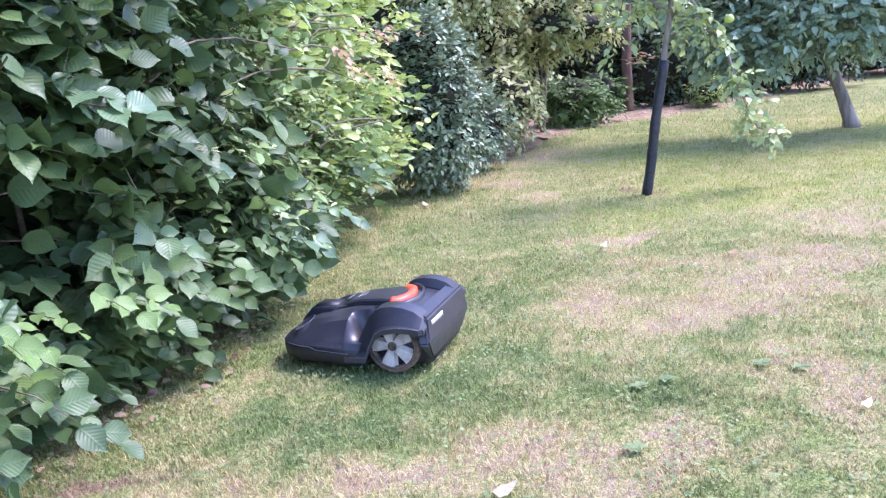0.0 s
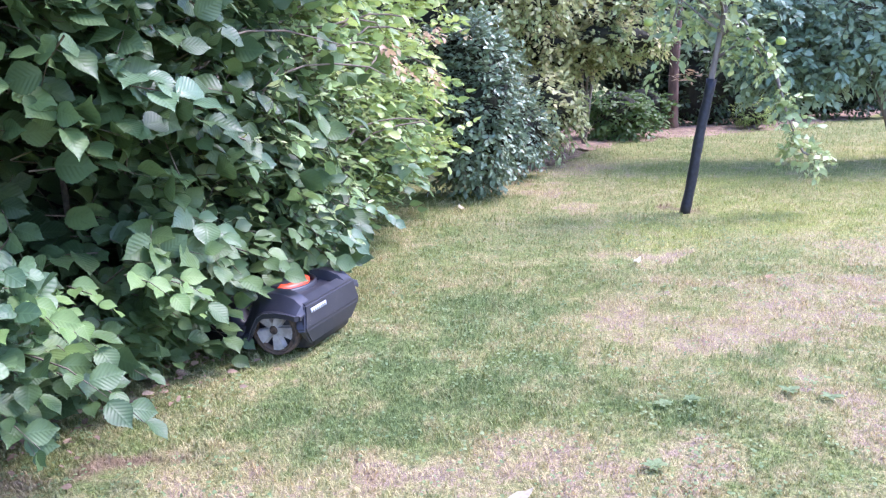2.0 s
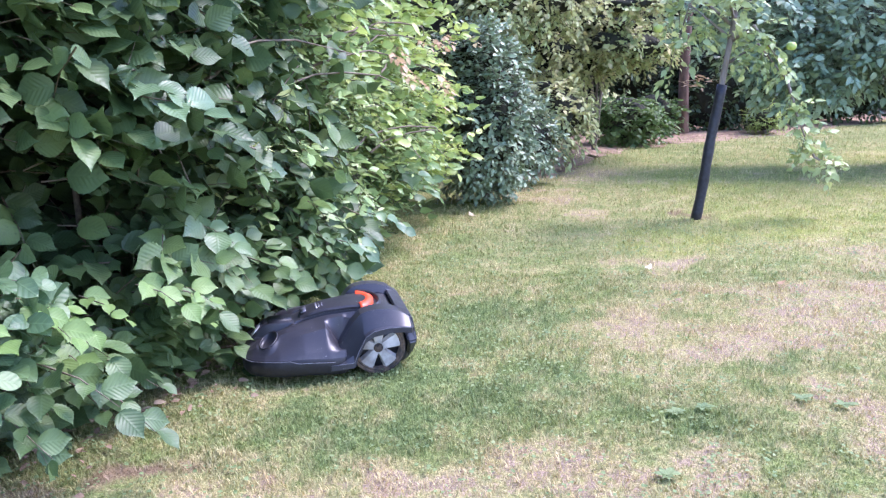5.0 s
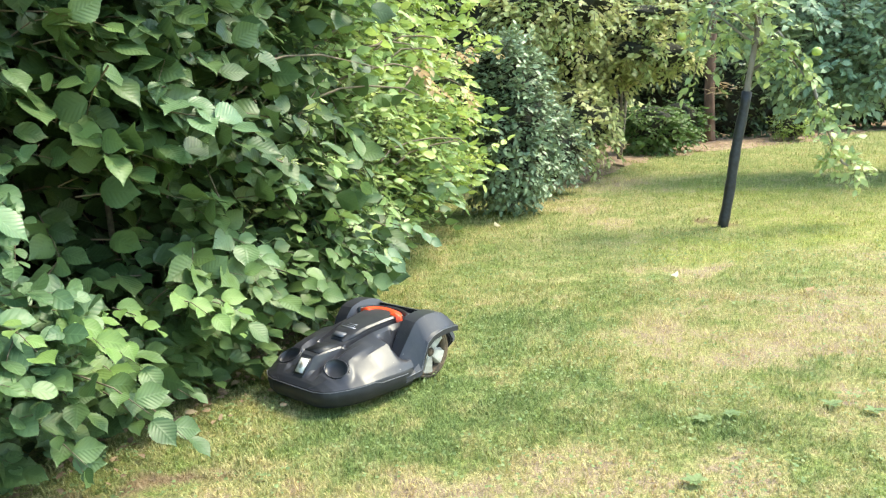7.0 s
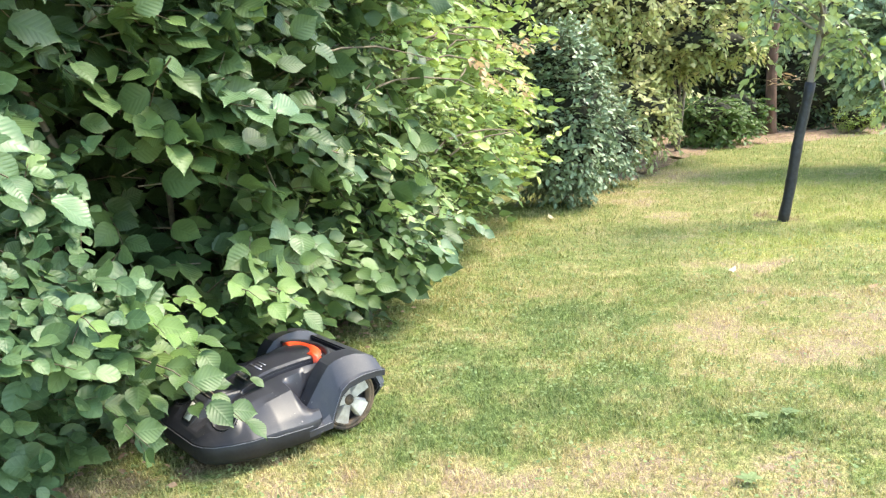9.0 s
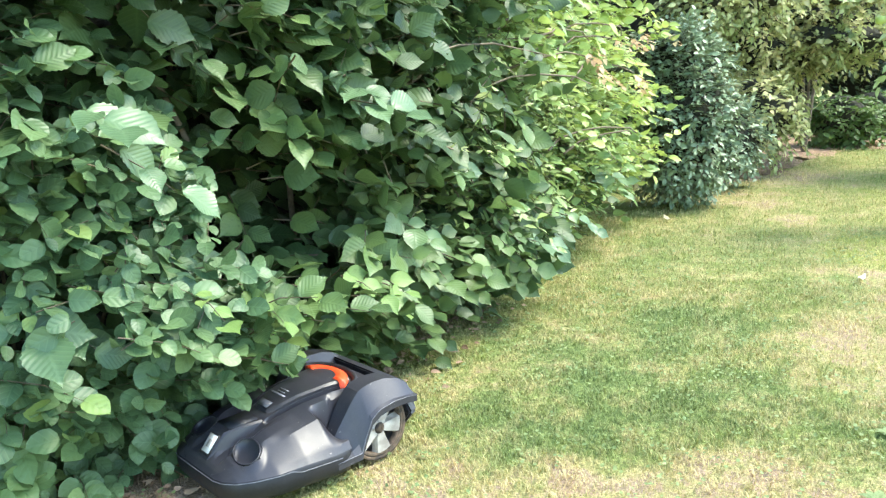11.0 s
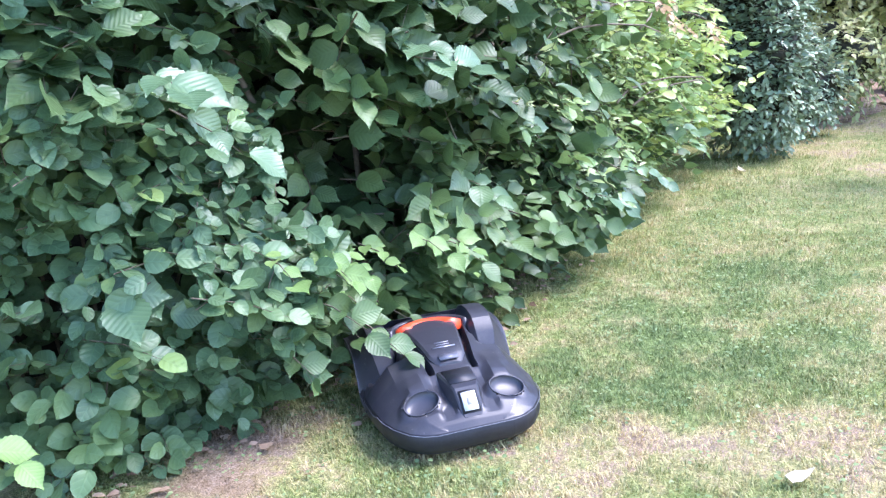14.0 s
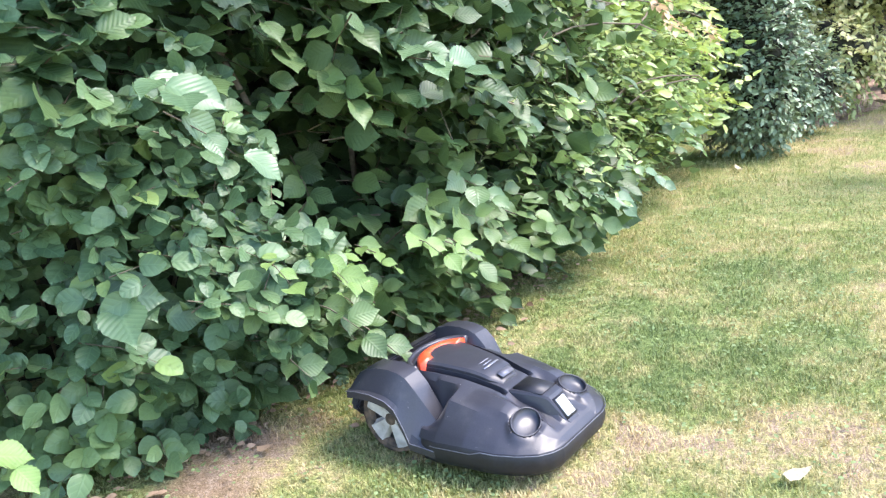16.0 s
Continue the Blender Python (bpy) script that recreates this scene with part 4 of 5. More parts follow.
M_BODY = body_material()
M_MATT = plain_material("matt_black_plastic", (0.009, 0.009, 0.012), (0.017, 0.017, 0.021), 120.0, 0.5, 0.2, 0.001)
M_ORANGE = plain_material("orange_plastic", (0.75, 0.07, 0.02), (0.85, 0.10, 0.03), 60.0, 0.4, 0.05)
M_RIM = plain_material("dusty_grey_rim", (0.26, 0.235, 0.20), (0.60, 0.565, 0.50), 22.0, 0.6, 0.2, 0.002)
M_TYRE = plain_material("muddy_tyre", (0.03, 0.025, 0.02), (0.16, 0.11, 0.07), 45.0, 0.9, 0.6, 0.004)
M_SILVER = plain_material("silver_trim", (0.22, 0.22, 0.25), (0.34, 0.34, 0.37), 60.0, 0.35, 0.05, 0.001, 0.4)
M_TRIM = plain_material("grey_trim", (0.09, 0.09, 0.105), (0.16, 0.16, 0.18), 60.0, 0.4, 0.05, 0.001)
M_BADGE = plain_material("pale_badge", (0.62, 0.62, 0.60), (0.75, 0.75, 0.72), 60.0, 0.4, 0.05)


def half_width(x):
    return float(np.interp(x, (-0.145, -0.12, -0.05, 0.115, 0.135, 0.20, 0.30, 0.40, 0.46, 0.51, 0.535, 0.545), (0.15, 0.18, 0.195, 0.205, 0.268, 0.278, 0.276, 0.262, 0.238, 0.20, 0.16, 0.12)))


def crown_height(x):
    return float(np.interp(x, (-0.145, -0.13, -0.08, 0.0, 0.10, 0.20, 0.32, 0.42, 0.49, 0.53, 0.545), (0.13, 0.20, 0.240, 0.252, 0.250, 0.240, 0.212, 0.180, 0.152, 0.122, 0.105)))


def edge_height(x):
    return float(np.interp(x, (-0.145, 0.15, 0.30, 0.45, 0.545), (0.10, 0.105, 0.115, 0.112, 0.105)))


def lid_half(x):
    return 0.104 - 0.045 * min(1.0, max(0.0, x / 0.29))


def hood_height(x, y):
    """Faceted hood: deck, trench beside the lid, sloping shoulder, steep flank; a step down behind the hood."""
    w, v = half_width(x), abs(y)
    e, c = edge_height(x), crown_height(x)
    a, s = lid_half(x) + 0.004, 0.70 * w
    if w < a + 0.06:
        return e + (c - e) * (1 - (v / w) ** 3)
    z = float(np.interp(v, (0, a + 0.026, s, 0.93 * w, w), (c, c - 0.003, c - 0.22 * (c - e), e + 0.22 * (c - e), e)))
    if -0.02 < x < 0.335:
        depth = 0.045 * min(1, (0.335 - x) / 0.05) * min(1, (x + 0.02) / 0.03)
        z -= depth * float(np.interp(v, (a - 0.002, a + 0.004, a + 0.018, a + 0.024), (0, 1, 1, 0)))
    back = float(np.interp(x, (0.155, 0.205), (1, 0))) * float(np.interp(v, (0.135, 0.155), (0, 1)))
    z = z * (1 - back) + min(z, 0.13) * back
    # ridges that run back from the lamp cups, hollows on both sides of the nose
    z += 0.015 * float(np.interp(v, (0.100, 0.118, 0.165, 0.185), (0, 1, 1, 0))) * float(np.interp(x, (0.25, 0.37, 0.41, 0.47), (0, 1, 0.8, 0)))
    z -= 0.012 * float(np.interp(v, (0.040, 0.052, 0.085, 0.10), (0, 1, 1, 0))) * float(np.interp(x, (0.32, 0.37, 0.49, 0.52), (0, 1, 1, 0)))
    return z


CUP_HEIGHT = hood_height(0.440, 0.142) - 0.004
CUP_SLOPE = ((hood_height(0.475, 0.142) - hood_height(0.405, 0.142)) / 0.07, (hood_height(0.440, 0.19) - hood_height(0.440, 0.095)) / 0.095)


def cup_plane(x, y):
    return CUP_HEIGHT + CUP_SLOPE[0] * (x - 0.440) + CUP_SLOPE[1] * (abs(y) - 0.142)


def shell_height(x, y):
    """The hood with a mound round each lamp cup and the hollow inside it."""
    z = hood_height(x, y)
    d = math.hypot((x - 0.440) / 0.037, (abs(y) - 0.142) / 0.057)
    if d < 1:
        return cup_plane(x, y) - 0.045 * (1 - d * d) ** 0.4
    k = min(1.0, (d - 1) / 0.45)
    k = k * k * (3 - 2 * k)
    return z * k + cup_plane(x, y) * (1 - k)


def shell():
    bm = bmesh.new()
    nx = 150
    rows = []
    for i in range(nx + 1):
        x = -0.145 + 0.690 * (0.5 - 0.5 * math.cos(math.pi * i / nx))
        w = half_width(x)
        a = min(lid_half(x) + 0.004, 0.55 * w)
        knots = [0, a - 0.002, a + 0.004, a + 0.018, a + 0.024, max(0.70 * w, a + 0.03), 0.93 * w, w]
        if w < a + 0.06:
            knots = list(np.linspace(0, w, 8))
        vs = [knots[k] + (knots[k + 1] - knots[k]) * j / n for k, n in enumerate((6, 2, 3, 2, 10, 8, 4)) for j in range(n)] + [w]
        vs = [-v for v in vs[:0:-1]] + vs
        rows.append([bm.verts.new((x, v, shell_height(x, v))) for v in vs])
    for a, b in zip(rows, rows[1:]):
        for j in range(len(a) - 1):
            bm.faces.new((a[j], b[j], b[j + 1], a[j + 1]))
    return bm


def outline_loop():
    xs = [-0.145 + 0.690 * (0.5 - 0.5 * math.cos(math.pi * i / 60)) for i in range(61)]
    left = [(x, half_width(x)) for x in xs]
    return [(x, -w) for x, w in left] + [(x, w) for x, w in left[::-1]]


def skirt(levels):
    bm = bmesh.new()
    loop = outline_loop()
    rings = []
    for scale, drop in levels:
        rings.append([bm.verts.new((0.18 + (x - 0.18) * scale, y * scale, edge_height(x) + drop)) for x, y in loop])
    n = len(loop)
    for a, b in zip(rings, rings[1:]):
        for k in range(n):
            bm.faces.new((a[k], a[(k + 1) % n], b[(k + 1) % n], b[k]))
    bm.faces.new(rings[-1])
    return bm


def ribbon(points, width, lift):
    bm = bmesh.new()
    tube(bm, [Vector(p) + Vector((0, 0, lift)) for p in points], [width] * len(points), 5)
    return bm


def lid_mesh():
    bm = bmesh.new()
    rows = []
    for i in range(29):
        x = 0.012 + 0.290 * i / 28
        w = lid_half(x) * min(1.0, 0.72 + 7 * (0.302 - x))
        top = crown_height(x) + 0.016 - 0.5 * max(0.0, x - 0.245) ** 1.3
        row = [(-w, top - 0.05), (-w, top - 0.008), (-w + 0.008, top - 0.001), (-w * 0.5, top + 0.002), (0, top + 0.003), (w * 0.5, top + 0.002), (w - 0.008, top - 0.001), (w, top - 0.008), (w, top - 0.05)]
        rows.append([bm.verts.new((x, y, z)) for y, z in row])
    for a, b in zip(rows, rows[1:]):
        for j in range(8):
            bm.faces.new((a[j], b[j], b[j + 1], a[j + 1]))
    end = [bm.verts.new((0.312, v.co.y * 0.94, min(v.co.z, 0.205) - 0.012)) for v in rows[-1]]
    for j in range(8):
        bm.faces.new((rows[-1][j], end[j], end[j + 1], rows[-1][j + 1]))
    bm.faces.new(end[::-1])
    return bm


def arc_band(radius, centre_x, reach, inner, z, rise):
    """A raised crescent that closes the lid's recess at the back."""
    bm = bmesh.new()
    rows = []
    for k in range(25):
        a = math.pi * (k / 24 - 0.5) * reach
        co, si = math.cos(a), math.sin(a)
        out, ins = radius, radius - inner
        row = ((out * 1.02, z - 0.04), (out, z - 0.004), (0.5 * (out + ins), z + rise), (ins, z - 0.004), (ins * 0.99, z - 0.04))
        rows.append([bm.verts.new((centre_x - r * co * 0.62, r * si, q)) for r, q in row])
    for a, b in zip(rows, rows[1:]):
        for j in range(4):
            bm.faces.new((a[j], b[j], b[j + 1], a[j + 1]))
    bm.faces.new(rows[0])
    bm.faces.new(rows[-1][::-1])
    bmesh.ops.recalc_face_normals(bm, faces=bm.faces)
    return bm


COVER_TOP = ((-0.150, 0.205), (-0.135, 0.240), (-0.10, 0.266), (-0.05, 0.281), (0.0, 0.284), (0.04, 0.278), (0.07, 0.266), (0.10, 0.232), (0.135, 0.175), (0.165, 0.126), (0.20, 0.106))
COVER_ARCH = ((-0.150, 0.183), (-0.10, 0.190), (-0.04, 0.192), (0.02, 0.182), (0.055, 0.160), (0.085, 0.105), (0.105, 0.058), (0.20, 0.055))


def cover_line(x):
    """Height of the cover's top and of its wheel arch at x."""
    return float(np.interp(x, *zip(*COVER_TOP))), float(np.interp(x, *zip(*COVER_ARCH)))


def pod(sign):
    """Wheel cover: flat top, a broad slanting facet down to a narrow lip over the wheel, hollow below."""
    bm = bmesh.new()
    rings = []
    for x in (-0.150, -0.145, -0.135, -0.12, -0.10, -0.075, -0.05, -0.025, 0.0, 0.02, 0.04, 0.055, 0.065, 0.085, 0.10, 0.105, 0.135, 0.165, 0.20):
        t, b = cover_line(x)
        lip = min(b + 0.022, t - 0.004)
        in_y = 0.224 if x < 0.10 else 0.224 - 0.03 * (x - 0.10) / 0.10
        end = 0.018 if x < -0.14 else 0.0
        row = ((0.140, max(t - 0.035, b + 0.004)), (0.158, t), (in_y, t - 0.003), (0.268 - end, max(lip, b + 0.30 * (t - b))), (0.281 - end, lip), (0.282 - end, b), (0.270 - end, b), (0.255 - end, max(b + 0.006, lip - 0.006)), (0.140, max(b, t - 0.06)))
        rings.append([bm.verts.new((x, sign * y, z)) for y, z in row])
    n = len(rings[0])
    for a, b in zip(rings, rings[1:]):
        for k in range(n):
            bm.faces.new((a[k], a[(k + 1) % n], b[(k + 1) % n], b[k]))
    bm.faces.new(rings[-1])
    bm.faces.new(rings[0][::-1])
    bmesh.ops.recalc_face_normals(bm, faces=bm.faces)
    return bm


def nose_wedge():
    """Nose block: a broad hinged top that narrows to a slanting front face."""
    bm = bmesh.new()
    rows = []
    for x, z, w in ((0.330, 0.208, 0.060), (0.380, 0.209, 0.056), (0.440, 0.206, 0.047), (0.458, 0.200, 0.042), (0.522, 0.128, 0.033), (0.527, 0.110, 0.031)):
        rows.append([bm.verts.new((x, y, q)) for y, q in ((-w - 0.012, z - 0.05), (-w, z - 0.006), (-w + 0.006, z), (w - 0.006, z), (w, z - 0.006), (w + 0.012, z - 0.05))])
    for a, b in zip(rows, rows[1:]):
        for k in range(5):
            bm.faces.new((a[k], b[k], b[k + 1], a[k + 1]))
    bm.faces.new(rows[0])
    bm.faces.new(rows[-1][::-1])
    bmesh.ops.recalc_face_normals(bm, faces=bm.faces)
    return bm


def crease(ob, degrees=32):
    ob.data.set_sharp_from_angle(angle=radians(degrees))
    return ob


def ring_mesh(profile, segments=40):
    """A body of revolution about y from (radius, y) pairs."""
    bm = bmesh.new()
    rings = [[bm.verts.new((r * math.cos(a), y, r * math.sin(a))) for a in (2 * math.pi * k / segments for k in range(segments))] for r, y in profile]
    for a, b in zip(rings, rings[1:] + rings[:1]):
        for k in range(segments):
            bm.faces.new((a[k], a[(k + 1) % segments], b[(k + 1) % segments], b[k]))
    bmesh.ops.recalc_face_normals(bm, faces=bm.faces)
    return bm


def wheel(mower, sign):
    w = new("wheel")
    w.parent = mower
    w.matrix_local = pose(0, sign * 0.210, 0.12)
    tagged(w, "rear wheel with pale dusty rim and muddy cleats")
    bm = ring_mesh(((0.098, -0.026), (0.112, -0.03), (0.115, 0), (0.112, 0.03), (0.098, 0.026)))
    part("tyre", bm, M_TYRE, w)
    bm = bmesh.new()
    bmesh.ops.create_cube(bm, size=1, matrix=Matrix.Diagonal((0.013, 0.046, 0.015, 1)))
    bmesh.ops.bevel(bm, geom=bm.edges[:], offset=0.002, segments=1, affect="EDGES")
    first = part("cleat", bm, M_TYRE, w)
    for k in range(20):
        a = 2 * math.pi * k / 20
        ob = first if k == 0 else new("cleat", first.data)
        ob.parent = w
        ob.matrix_local = pose(0.1125 * math.cos(a), 0, 0.1125 * math.sin(a)) @ Matrix.Rotation(-a, 4, "Y")
    bm = ring_mesh(((0.088, -0.02), (0.101, -0.027), (0.101, 0.027), (0.094, 0.030), (0.088, 0.024)))
    part("rim", bm, M_TYRE, w)
    for k in range(5):
        a = 2 * math.pi * k / 5
        bm = bmesh.new()
        prof = ((0.014, -0.016), (0.104, -0.043), (0.104, 0.043), (0.014, 0.016))
        lo = [bm.verts.new((r, sign * 0.006, s)) for r, s in prof]
        hi = [bm.verts.new((r * 0.99, sign * (0.026 if r > 0.05 else 0.030), s * 0.72)) for r, s in prof]
        for q in range(4):
            bm.faces.new((lo[q], lo[(q + 1) % 4], hi[(q + 1) % 4], hi[q]))
        bm.faces.new(hi)
        bm.faces.new(lo[::-1])
        bmesh.ops.recalc_face_normals(bm, faces=bm.faces)
        bm.transform(Matrix.Rotation(a, 4, "Y"))
        part("spoke", bm, M_RIM, w, "", False)
    bm = ring_mesh(((0.001, sign * 0.038), (0.016, sign * 0.036), (0.020, sign * 0.030), (0.020, sign * 0.004), (0.001, sign * 0.004)), 20)
    part("hub_cap", bm, M_TYRE, w, "muddy dark hub cap")
    bm = ring_mesh(((0.001, sign * 0.004), (0.09, sign * 0.004), (0.09, -sign * 0.004), (0.001, -sign * 0.004)), 24)
    part("rim_back", bm, M_MATT, w)
    return w


def box_bm(cx, cy, cz, sx, sy, sz, tilt=0.0):
    bm = bmesh.new()
    bmesh.ops.create_cube(bm, size=1, matrix=pose(cx, cy, cz, 0, tilt, 0) @ Matrix.Diagonal((sx, sy, sz, 1)))
    bmesh.ops.bevel(bm, geom=bm.edges[:], offset=min(sx, sy, sz) * 0.2, segments=2, affect="EDGES")
    return bm


def robot_mower():
    m = thing("robot_mower", "anthracite grey robotic lawn mower with orange stop button", "lawn mower")
    crease(part("body_shell", shell(), M_BODY, m), 24)
    part("bumper_skirt", skirt(((1.0, 0.0), (1.012, -0.006), (1.016, -0.03), (1.005, -0.055), (0.97, -0.072), (0.9, -0.076))), M_MATT, m, "matt black bumper skirt")
    crease(part("lid", lid_mesh(), M_BODY, m, "black lid over the controls"), 30)
    part("stop_button", arc_band(0.122, 0.060, 0.90, 0.066, 0.270, 0.007), M_ORANGE, m, "orange stop button")
    part("rear_rim", arc_band(0.150, 0.045, 0.98, 0.022, 0.262, 0.006), M_BODY, m)
    for s in (-1, 1):
        crease(part("wheel_cover", pod(s), M_BODY, m), 20)
        n = 28
        flat = [(0.440 + 0.037 * math.cos(2 * math.pi * k / n), s * 0.142 + 0.057 * math.sin(2 * math.pi * k / n)) for k in range(n + 1)]
        bm = bmesh.new()
        tube(bm, [(x, y, cup_plane(x, y) + 0.001) for x, y in flat], [0.0026] * (n + 1), 6)
        part("headlamp_rim", bm, M_BODY, m)
        bm = bmesh.new()
        rings = []
        for r, down in ((1.0, 0.004), (0.97, -0.006), (0.88, -0.014), (0.6, -0.019), (0.25, -0.021)):
            ring = []
            for x, y in flat[:-1]:
                x, y = 0.440 + (x - 0.440) * r, s * 0.142 + (y - s * 0.142) * r
                ring.append(bm.verts.new((x, y, cup_plane(x, y) + down - 0.002)))
            rings.append(ring)
        for ra, rb in zip(rings, rings[1:]):
            for k in range(n):
                bm.faces.new((ra[k], ra[(k + 1) % n], rb[(k + 1) % n], rb[k]))
        bm.faces.new(rings[-1])
        bmesh.ops.recalc_face_normals(bm, faces=bm.faces)
        part("headlamp_cup", bm, M_BODY, m, "hollow anthracite headlamp cup")
        part("arch_trim", ribbon([(x, s * 0.2815, min(cover_line(x)[1] + 0.022, cover_line(x)[0] - 0.004)) for x in (0.20, 0.16, 0.112, 0.105, 0.085, 0.055, 0.02, -0.04, -0.10, -0.138)], 0.0015, 0.0), M_TRIM, m, "thin grey trim line")
        part("side_intake", box_bm(0.19, s * 0.225, 0.130, 0.03, 0.02, 0.02), M_MATT, m)
    trim = []
    for x, y in outline_loop():
        if x > 0.17:
            dip = float(np.interp(abs(y), (0.085, 0.105), (1, 0))) if x > 0.5 else 0.0
            step = float(np.interp(x, (0.33, 0.352), (1, 0)))
            trim.append((0.18 + (x - 0.18) * 1.018, y * 1.018, edge_height(x) - 0.003 - 0.016 * dip - 0.012 * step))
    part("trim_line", ribbon(trim, 0.0014, 0.0), M_TRIM, m, "thin grey trim line")
    crease(part("nose_block", nose_wedge(), M_BODY, m), 25)
    part("nose_flap", box_bm(0.388, 0, 0.2085, 0.10, 0.088, 0.006, 1), M_MATT, m, "black hinged flap")
    part("badge_frame", box_bm(0.4905, 0, 0.1645, 0.004, 0.060, 0.074, -41.6), M_MATT, m)
    part("badge", box_bm(0.4925, 0, 0.1663, 0.0035, 0.046, 0.060, -41.6), M_BADGE, m, "pale square badge")
    part("badge_mark", box_bm(0.4940, 0, 0.1677, 0.0016, 0.018, 0.026, -41.6), M_RIM, m, "grey mark on the badge")
    # thin grey plate added in place of the pale sheen at the lid's front
    part("lid_window", box_bm(0.286, 0, 0.2372, 0.026, 0.064, 0.004, 22), M_TRIM, m, "grey plate standing in for the pale sheen on the lid front")
    for k, (w, d) in enumerate(((0.080, 0.008), (0.045, 0.004), (0.050, 0.004))):
        part("lettering_bar", box_bm(0.232 - 0.013 * k, 0, crown_height(0.232 - 0.013 * k) + 0.0192, d, w, 0.0012, 6), M_SILVER, m, "pale bar of small lettering")
    bm = bmesh.new()
    low = [bm.verts.new(c) for c in ((-0.150, -0.180, 0.055), (-0.150, 0.180, 0.055), (-0.128, 0.180, 0.055), (-0.128, -0.180, 0.055))]
    mid = [bm.verts.new(c) for c in ((-0.164, -0.245, 0.135), (-0.164, 0.245, 0.135), (-0.124, 0.262, 0.135), (-0.124, -0.262, 0.135))]
    top = [bm.verts.new(c) for c in ((-0.150, -0.215, 0.236), (-0.150, 0.215, 0.236), (-0.09, 0.205, 0.255), (-0.09, -0.205, 0.255))]
    for a, b in ((low, mid), (mid, top)):
        for k in range(4):
            bm.faces.new((a[k], a[(k + 1) % 4], b[(k + 1) % 4], b[k]))
    bm.faces.new(low[::-1])
    bm.faces.new(top)
    bmesh.ops.recalc_face_normals(bm, faces=bm.faces)
    bmesh.ops.bevel(bm, geom=bm.edges[:], offset=0.008, segments=2, affect="EDGES")
    part("rear_panel", bm, M_BODY, m, "", False)
    for k in range(8):
        part("rear_lettering", box_bm(-0.1555, 0.175 - 0.0165 * k, 0.205, 0.004, 0.010, 0.020, 8), M_BADGE, m, "pale bar of lettering")
    bm = bmesh.new()
    bmesh.ops.create_cube(bm, size=1, matrix=pose(0.17, 0, 0.075) @ Matrix.Diagonal((0.6, 0.34, 0.06, 1)))
    part("chassis", bm, M_MATT, m, "black underside")
    for s in (-1, 1):
        bm = ring_mesh(((0.002, -0.014), (0.03, -0.016), (0.036, 0), (0.03, 0.016), (0.002, 0.014)), 18)
        bm.transform(Matrix.Translation((0.38, s * 0.15, 0.037)))
        part("front_caster", bm, M_TYRE, m)
    wheels = wheel(m, 1), wheel(m, -1)
    shrink = Matrix.Scale(MOWER_SIZE, 4)
    family = list(m.children) + [ob for w in wheels for ob in w.children]
    for me in {ob.data for ob in family if ob.data}:
        me.transform(shrink)
    for ob in family:
        at = ob.matrix_local.copy()
        at.translation *= MOWER_SIZE
        ob.matrix_local = at
    return m, *wheels


ground()
low_branch = hedge()
far_planting()
apple_trees()
mower, wheel_left, wheel_right = robot_mower()
lawn_clutter()
grass()


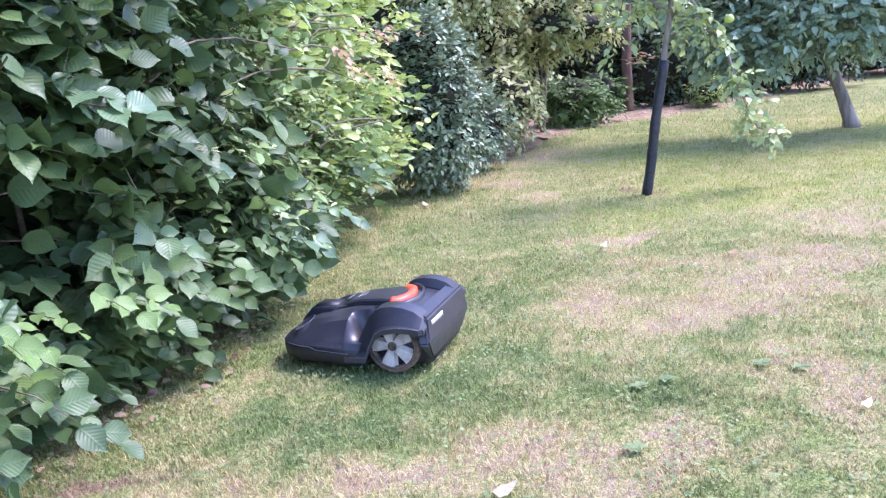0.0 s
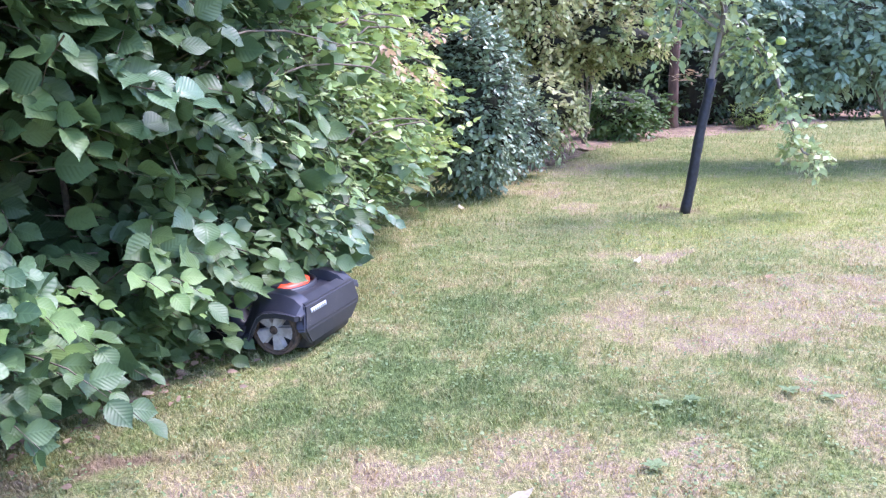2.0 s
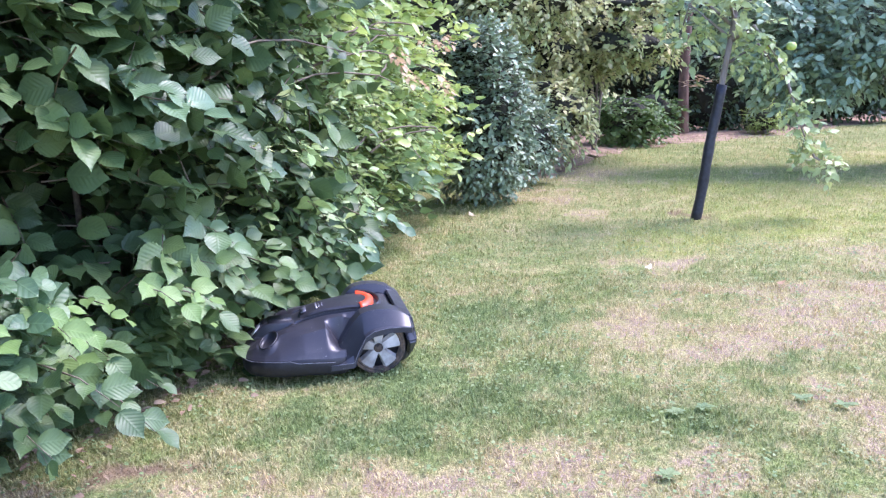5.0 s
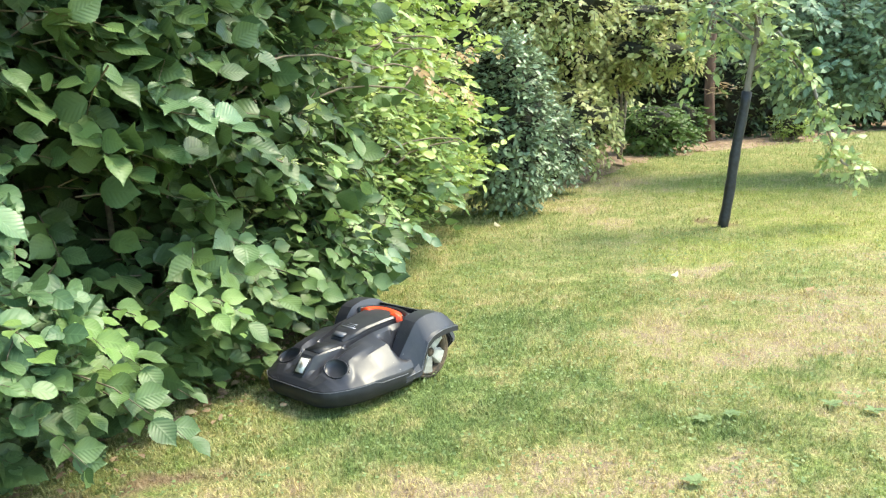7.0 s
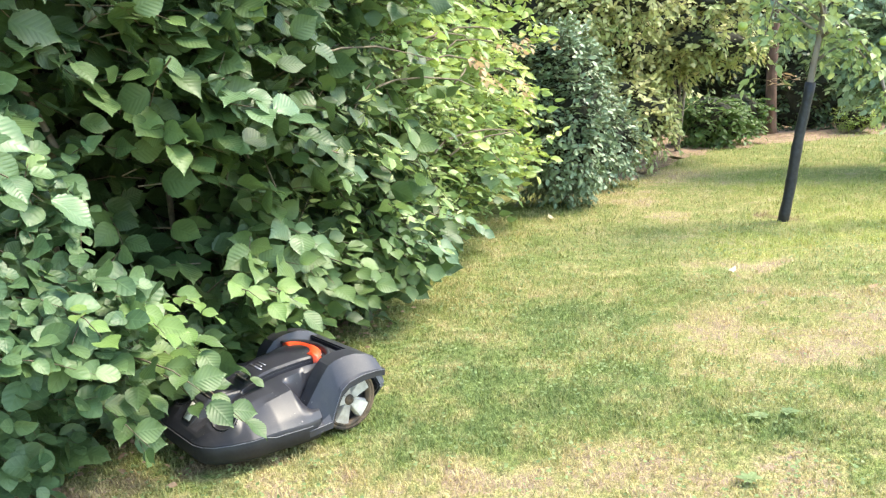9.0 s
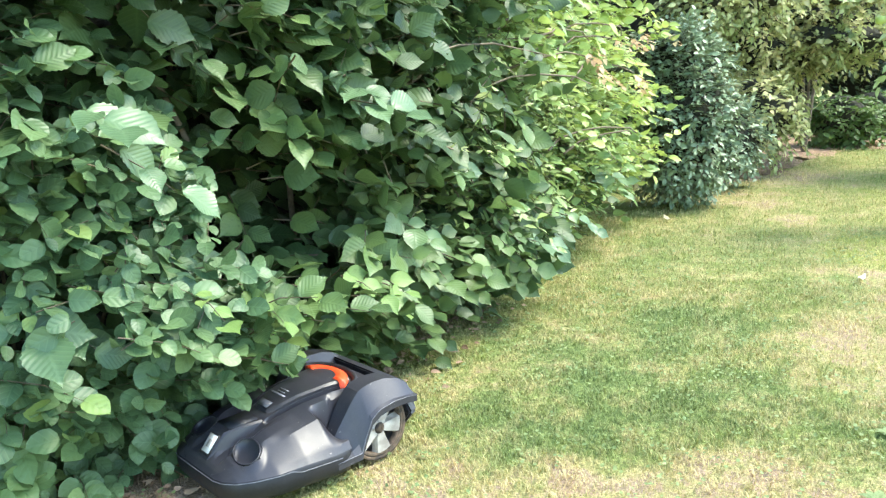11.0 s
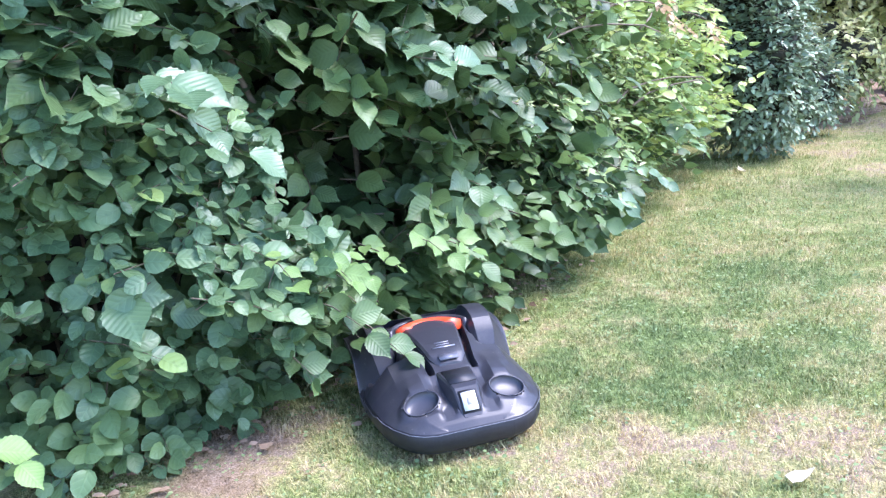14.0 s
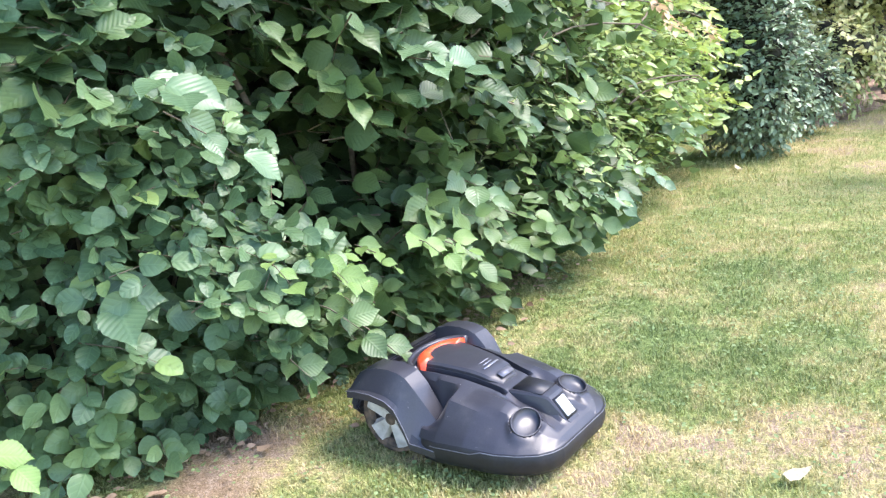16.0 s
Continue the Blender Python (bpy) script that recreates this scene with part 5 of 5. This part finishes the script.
def motions():
    rows = ((0.0, -0.055, 3.870, 161.0), (0.5, -0.105, 3.905, 161.0), (1.0, -0.211, 3.926, 160.0), (1.5, -0.421, 3.986, 161.0), (2.0, -0.661, 4.045, 162.0), (2.5, -0.705, 4.080, 163.0),
            (3.0, -0.660, 4.045, 165.0), (3.4, -0.610, 4.010, 169.0), (4.3, -0.46, 3.97, 187.0), (5.5, -0.389, 3.948, 211.0), (6.0, -0.400, 3.967, 231.0), (6.5, -0.409, 3.975, 234.0), (7.0, -0.429, 3.925, 235.3), (7.5, -0.492, 3.815, 235.0), (8.0, -0.585, 3.685, 235.0),
            (8.5, -0.683, 3.528, 234.0), (9.0, -0.802, 3.369, 231.0), (9.2, -0.845, 3.300, 230.5), (10.2, -1.00, 3.03, 237.0), (11.3, -0.978, 3.054, 240.5), (11.5, -0.967, 3.076, 241.5), (12.0, -0.948, 3.112, 240.5), (12.5, -0.978, 3.108, 263.0), (13.0, -0.967, 3.145, 292.0), (13.5, -0.968, 3.132, 306.5),
            (14.0, -0.956, 3.111, 308.3), (14.5, -0.919, 3.046, 310.0), (15.0, -0.841, 2.942, 311.0), (15.5, -0.837, 2.934, 315.0), (16.0, -0.835, 2.890, 345.0))
    x, y, z = LOW_BRANCH
    lift = ((0.0, -0.10, 0, 0), (8.0, -0.10, 0, 0), (9.2, -0.10, 0, -2), (10.0, -0.02, 0.02, -28), (11.3, -0.06, 0.03, -38), (12.4, -0.1, 0.03, -38), (12.9, -0.16, 0.0, -18), (13.3, -0.18, 0.0, -6), (16.0, -0.18, 0.0, -6))
    walk(low_branch, [(t, pose(x + dx, y + dy, z, 0, tilt, 0)) for t, dx, dy, tilt in lift])
    walk(mower, [(t, pose(x + 0.012 * math.cos(radians(h)), y + 0.012 * math.sin(radians(h)), 0, 0, 0, h)) for t, x, y, h in rows])
    turns = {1: 0.0, -1: 0.0}
    keyed = {1: [(0.0, 0.0)], -1: [(0.0, 0.0)]}
    for a, b in zip(rows, rows[1:]):
        turn = radians(b[3] - a[3])
        mid = radians(0.5 * (a[3] + b[3]))
        ahead = (b[1] - a[1]) * math.cos(mid) + (b[2] - a[2]) * math.sin(mid)
        for s in (1, -1):
            roll = math.degrees((ahead - s * 0.210 * MOWER_SIZE * turn) / (0.12 * MOWER_SIZE))
            steps = int(abs(roll) // 80) + 1
            for k in range(1, steps + 1):
                keyed[s].append((a[0] + (b[0] - a[0]) * k / steps, turns[s] + roll * k / steps))
            turns[s] += roll
    for s, w in ((1, wheel_left), (-1, wheel_right)):
        walk(w, [(t, pose(0, s * 0.210 * MOWER_SIZE, 0.12 * MOWER_SIZE, 0, r, 0)) for t, r in keyed[s]])


motions()
